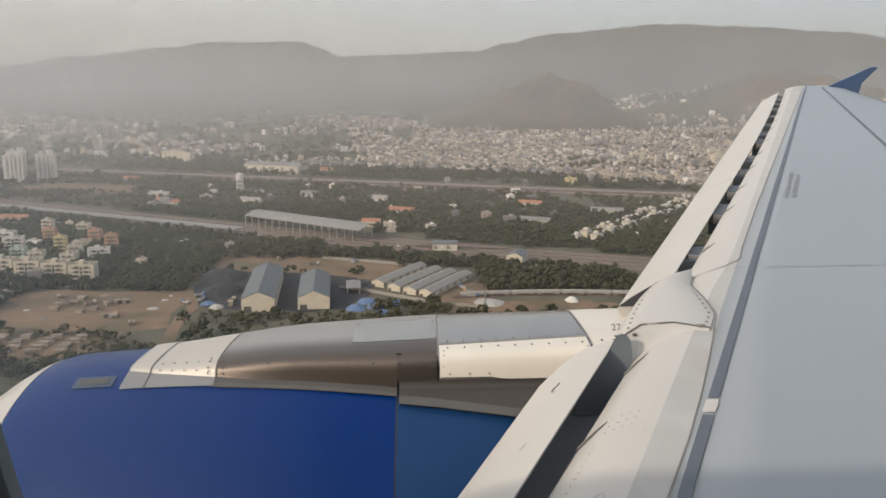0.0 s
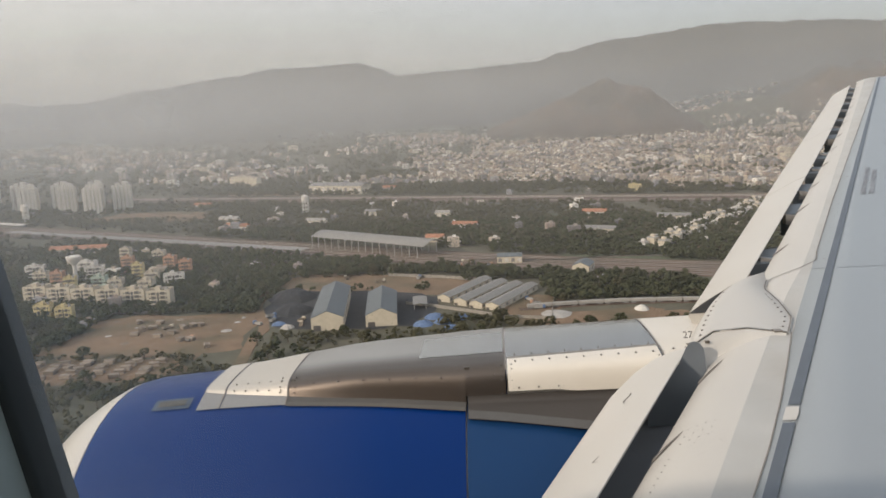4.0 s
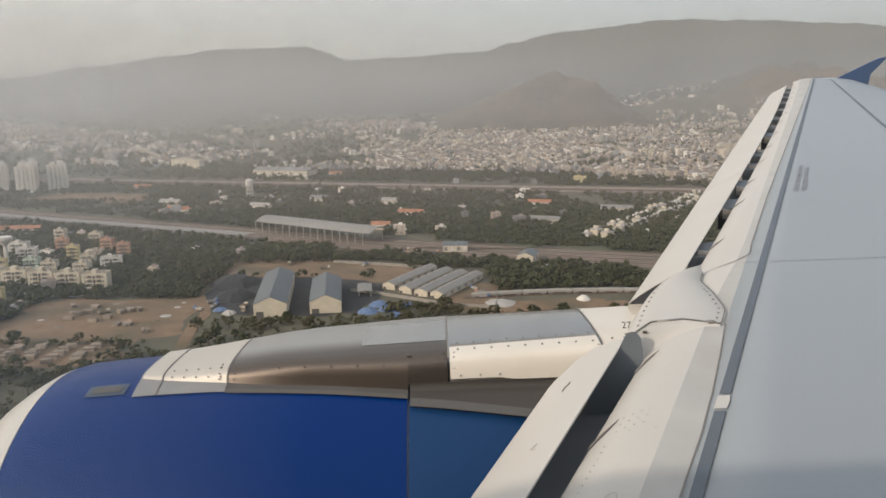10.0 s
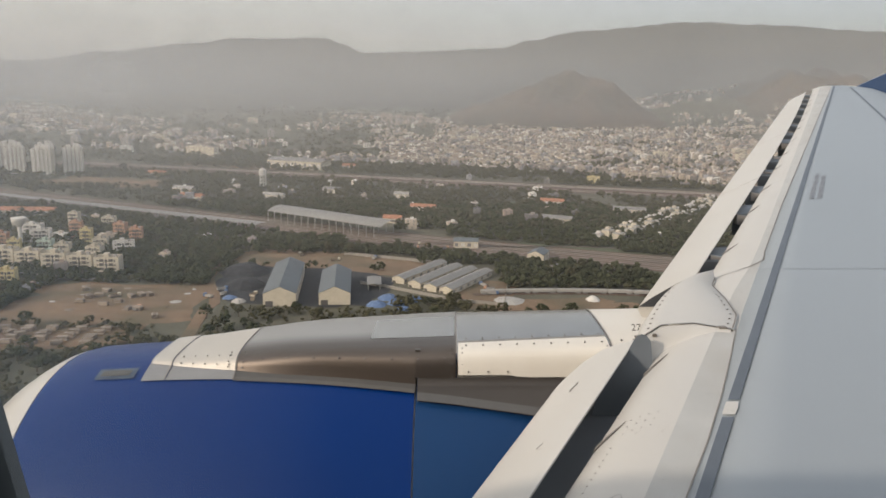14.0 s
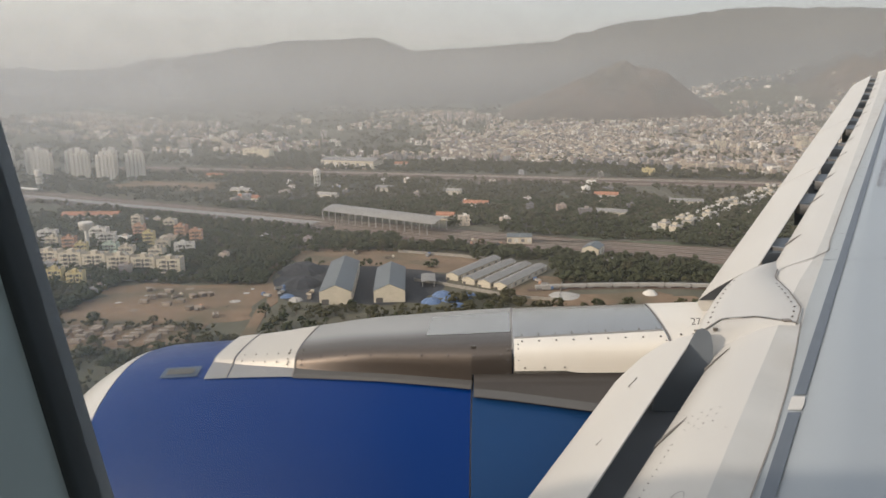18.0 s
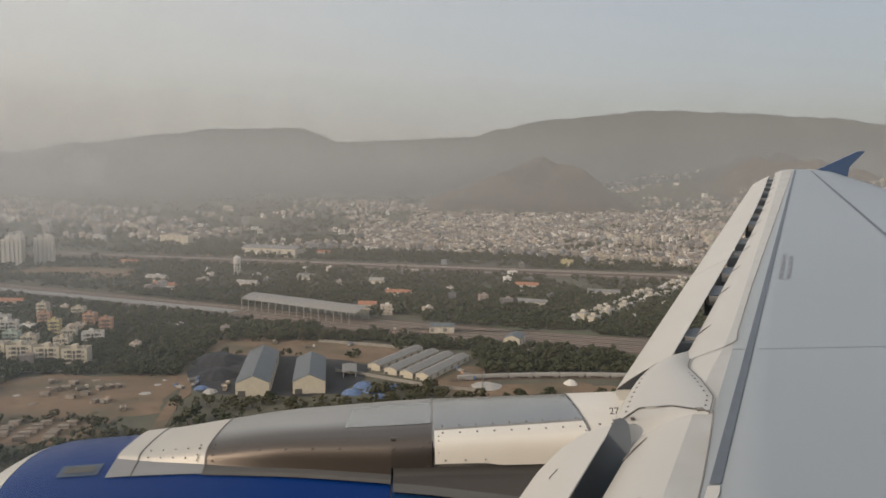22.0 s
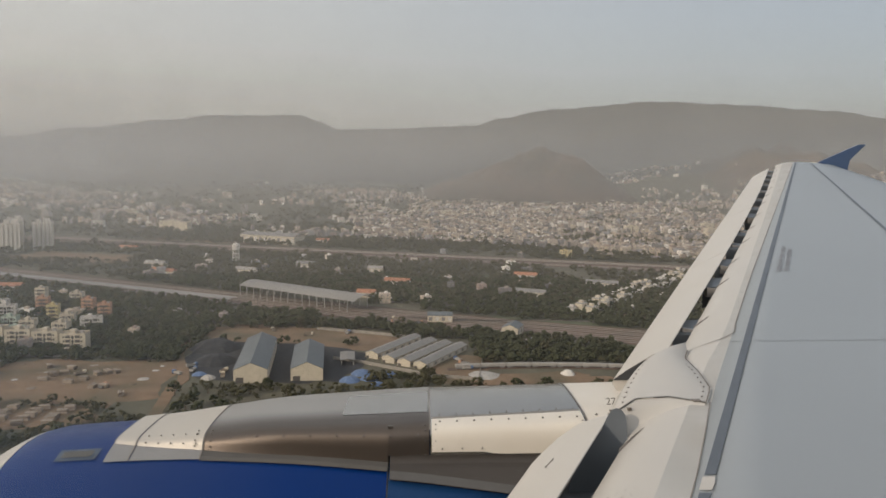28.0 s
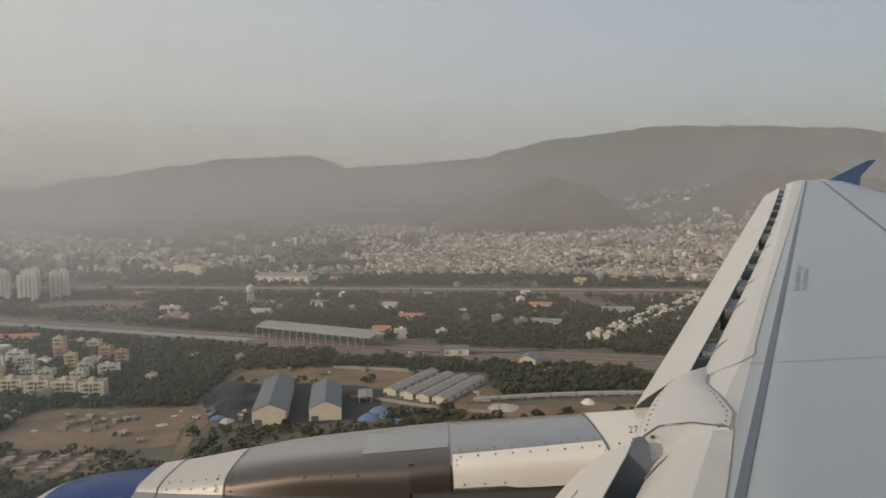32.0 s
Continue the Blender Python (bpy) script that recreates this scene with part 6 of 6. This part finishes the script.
# small houses and huts among the trees of the plain
def hut_mesh(n, seed):
    verts, faces, mats = [], [], []
    r2 = random.Random(seed)
    def add(cx, cy, z0, z1, w, d, c, s, mi):
        k = len(verts)
        for z in (z0, z1):
            for u, v in ((-w, -d), (w, -d), (w, d), (-w, d)):
                verts.append((cx + c * u - s * v, cy + s * u + c * v, z))
        faces.extend(((k + 4, k + 5, k + 6, k + 7), (k, k + 1, k + 5, k + 4), (k + 1, k + 2, k + 6, k + 5), (k + 2, k + 3, k + 7, k + 6), (k + 3, k, k + 4, k + 7)))
        mats.extend([mi] * 5)
    for i in range(n):
        az, r = r2.uniform(-38, 26), r2.uniform(560, 1250)
        x, y = polar(az, r)
        if abs(y - main_line(x)) < 56 or abs(y - far_line(x)) < 44 or any(abs(x - a) < b + 4 and abs(y - e) < f + 4 for a, e, b, f in CLEAR):
            continue
        t = radians(r2.gauss(8, 12))
        c, s = math.cos(t), math.sin(t)
        w, d, h = r2.uniform(3, 7), r2.uniform(3, 5), r2.choice((3.4, 3.4, 6.5, 6.5, 9.6))
        add(x, y, -0.3, h, w, d, c, s, 0)
        add(x + w * 0.2, y, h + 0.01, h + 1.8, w * 0.3, d * 0.4, c, s, 0)
        for k in range(int(h / 3.1)):
            for j in (-0.5, 0.5):
                u, v = j * w, -d - 0.02
                add(x + c * u - s * v, y + s * u + c * v, 3.1 * k + 0.9, 3.1 * k + 2.3, 0.7, 0.08, c, s, 1)
    me = bpy.data.meshes.new("plain_houses")
    me.from_pydata(verts, [], faces)
    me.materials.append(TOWN)
    me.materials.append(WINDOW_DARK)
    me.polygons.foreach_set("material_index", mats)
    return me


tagged(new("plain_houses", hut_mesh(110, 5)), "scattered small pale houses among trees", "houses", kind="stuff")


# ---- trees ----
ICO_V, ICO_F = None, None
bm = bmesh.new()
bmesh.ops.create_icosphere(bm, subdivisions=1, radius=1.0)
bm.verts.ensure_lookup_table()
ICO_V = np.array([v.co[:] for v in bm.verts])
ICO_F = np.array([[v.index for v in f.verts] for f in bm.faces])
bm.free()


def crown_arrays(seed, clumps, width=1.0, high=1.0):
    """Leaf clumps of uneven size round a crown's centre: unit tree one metre in radius."""
    g = np.random.default_rng(seed)
    vs, fs = [], []
    for k in range(clumps):
        a, u = g.uniform(0, 2 * np.pi), g.uniform(-0.55, 1.0)
        rad = (1 - 0.35 * abs(u)) * g.uniform(0.35, 0.95)
        c = np.array([width * rad * np.cos(a), width * rad * np.sin(a), 1.35 + high * 0.75 * u])
        s = g.uniform(0.5, 1.25) * (0.95 / clumps ** 0.36)
        v = ICO_V * g.uniform(0.62, 1.25, (len(ICO_V), 1)) * s * np.array([1, 1, 0.8]) + c
        fs.append(ICO_F + len(ICO_V) * k)
        vs.append(v)
    return np.concatenate(vs), np.concatenate(fs)


def mesh_from(name, v, f, material):
    me = bpy.data.meshes.new(name)
    me.vertices.add(len(v))
    me.vertices.foreach_set("co", v.astype(np.float32).ravel())
    me.loops.add(3 * len(f))
    me.loops.foreach_set("vertex_index", f.astype(np.int32).ravel())
    me.polygons.add(len(f))
    me.polygons.foreach_set("loop_start", np.arange(0, 3 * len(f), 3, dtype=np.int32))
    me.update(calc_edges=True)
    me.validate()
    me.polygons.foreach_set("use_smooth", [True] * len(me.polygons))
    me.materials.append(material)
    return me


def free_spot(x, y, gap=3.0):
    if abs(y - main_line(x) - 2) < 33 or any(abs(x - a) < b and abs(y - e) < f for a, e, b, f in CLEAR):
        return False
    if abs(y - far_line(x)) < 42 and x < 470:
        return False
    if 0 < x < 300 and abs(y - 509 + 0.0013 * (x - 105) ** 2) < 9:
        return False
    return all(math.hypot(x - a, y - b) > 10 + gap for a, b in BLOCKS)


BLOCKS = [(o.matrix_world.translation.x, o.matrix_world.translation.y) for o in scene.objects if o.parent is None and o.name.split(".")[0] in ("apartment_block", "tower_block", "water_tower", "warehouse", "market_hall", "goods_shed", "long_house", "house")]

# nearest trees one by one
kinds = []
for k in range(5):
    root = new("tree")
    v, f = crown_arrays(40 + k, 46, 1.0 + 0.15 * (k % 2), 0.9 + 0.2 * (k % 3))
    part("crown", mesh_from("crown", v * 3.6, f, LEAF if k % 3 else LEAF_B), None, root)
    secs = [[Vector((0.12 * math.sin(3 * z + k) + r * math.cos(a), r * math.sin(a), z)) for a in np.linspace(0, 2 * math.pi, 7, endpoint=False)] for r, z in ((0.34, -0.3), (0.24, 1.5), (0.18, 3.2), (0.06, 5.5))]
    part("trunk", loft(secs, closed=True, caps=True), BARK, root)
    for q in range(3):
        a = 2.1 * q + k
        secs = [[Vector((d * math.cos(a) + r * math.cos(b), d * math.sin(a) + r * math.sin(b), z)) for b in np.linspace(0, 2 * math.pi, 5, endpoint=False)] for r, d, z in ((0.13, 0.05, 2.4), (0.09, 1.1, 3.8), (0.03, 2.1, 5.0))]
        part("limb", loft(secs, closed=True, caps=True), BARK, root)
    tagged(root, ("dusty green broad-leaved tree", "olive green spreading tree", "dark green round tree", "olive green tall tree", "dusty green spreading tree")[k] + " on the plain", "tree", "near trees")
    kinds.append(root)
placed, tries = 0, 0
while placed < 280 and tries < 5000:
    tries += 1
    az, r = rnd.uniform(-34, 24), rnd.uniform(340, 640)
    x, y = polar(az, r)
    if not free_spot(x, y) or noise.noise(Vector((x / 70, y / 70, 3))) < -0.18:
        continue
    s = rnd.uniform(0.6, 1.25)
    m = pose(x, y, 0, 0, 0, rnd.uniform(0, 360)) @ Matrix.Diagonal((s, s, s * rnd.uniform(0.85, 1.15), 1))
    if placed < 5:
        kinds[placed].matrix_world = m
    else:
        kd = kinds[placed % 5]
        ob = copy_thing(kd, Matrix())
        ob.matrix_basis = m
    placed += 1


def wood(name, n, r0, r1, clumps, size, seed, label, material, thresh=-0.1, az0=-42, az1=34, power=1.0):
    g = random.Random(seed)
    variants = [crown_arrays(100 + seed + k, clumps, 1.1, 0.9) for k in range(6)]
    vs, fs, off, done, tries = [], [], 0, 0, 0
    while done < n and tries < 12 * n:
        tries += 1
        az, r = g.uniform(az0, az1), r0 + (r1 - r0) * g.random() ** power
        x, y = polar(az, r)
        if noise.noise(Vector((x / 120, y / 120, seed))) + 0.5 * noise.noise(Vector((x / 40, y / 40, seed))) < thresh or not free_spot(x, y, 1.0):
            continue
        v, f = variants[done % 6]
        s, a = size * g.uniform(0.65, 1.4), g.uniform(0, 6.28)
        c, q = math.cos(a) * s, math.sin(a) * s
        w = np.stack([x + c * v[:, 0] - q * v[:, 1], y + q * v[:, 0] + c * v[:, 1], land_z(x, y) - 0.35 * s + s * v[:, 2]], 1)
        vs.append(w)
        fs.append(f + off)
        off += len(v)
        done += 1
    return tagged(new(name, mesh_from(name, np.concatenate(vs), np.concatenate(fs), material)), label, "trees", kind="stuff")


wood("near_scrub", 6500, 280, 700, 5, 2.0, 21, "low dusty scrub between the trees", LEAF_B, -0.6)
wood("tree_belt", 8000, 520, 900, 6, 2.9, 22, "dense belt of dusty green trees", LEAF, -0.5)
wood("dry_tree_belt", 8500, 740, 1330, 5, 3.0, 26, "dense belt of dry-season trees beyond the railway", LEAF_DRY, -0.5)
wood("far_tree_belt", 3000, 1050, 1500, 4, 3.4, 23, "far belt of dusty grey-green trees", LEAF_B, -0.3)
wood("town_trees", 6000, 1200, 2900, 3, 4.2, 24, "dusty trees between the town houses", LEAF_DRY, -0.2)
wood("field_shrubs", 420, 400, 640, 5, 1.1, 25, "small dry shrubs on the yards", LEAF_B, -1.0, -34, 10)
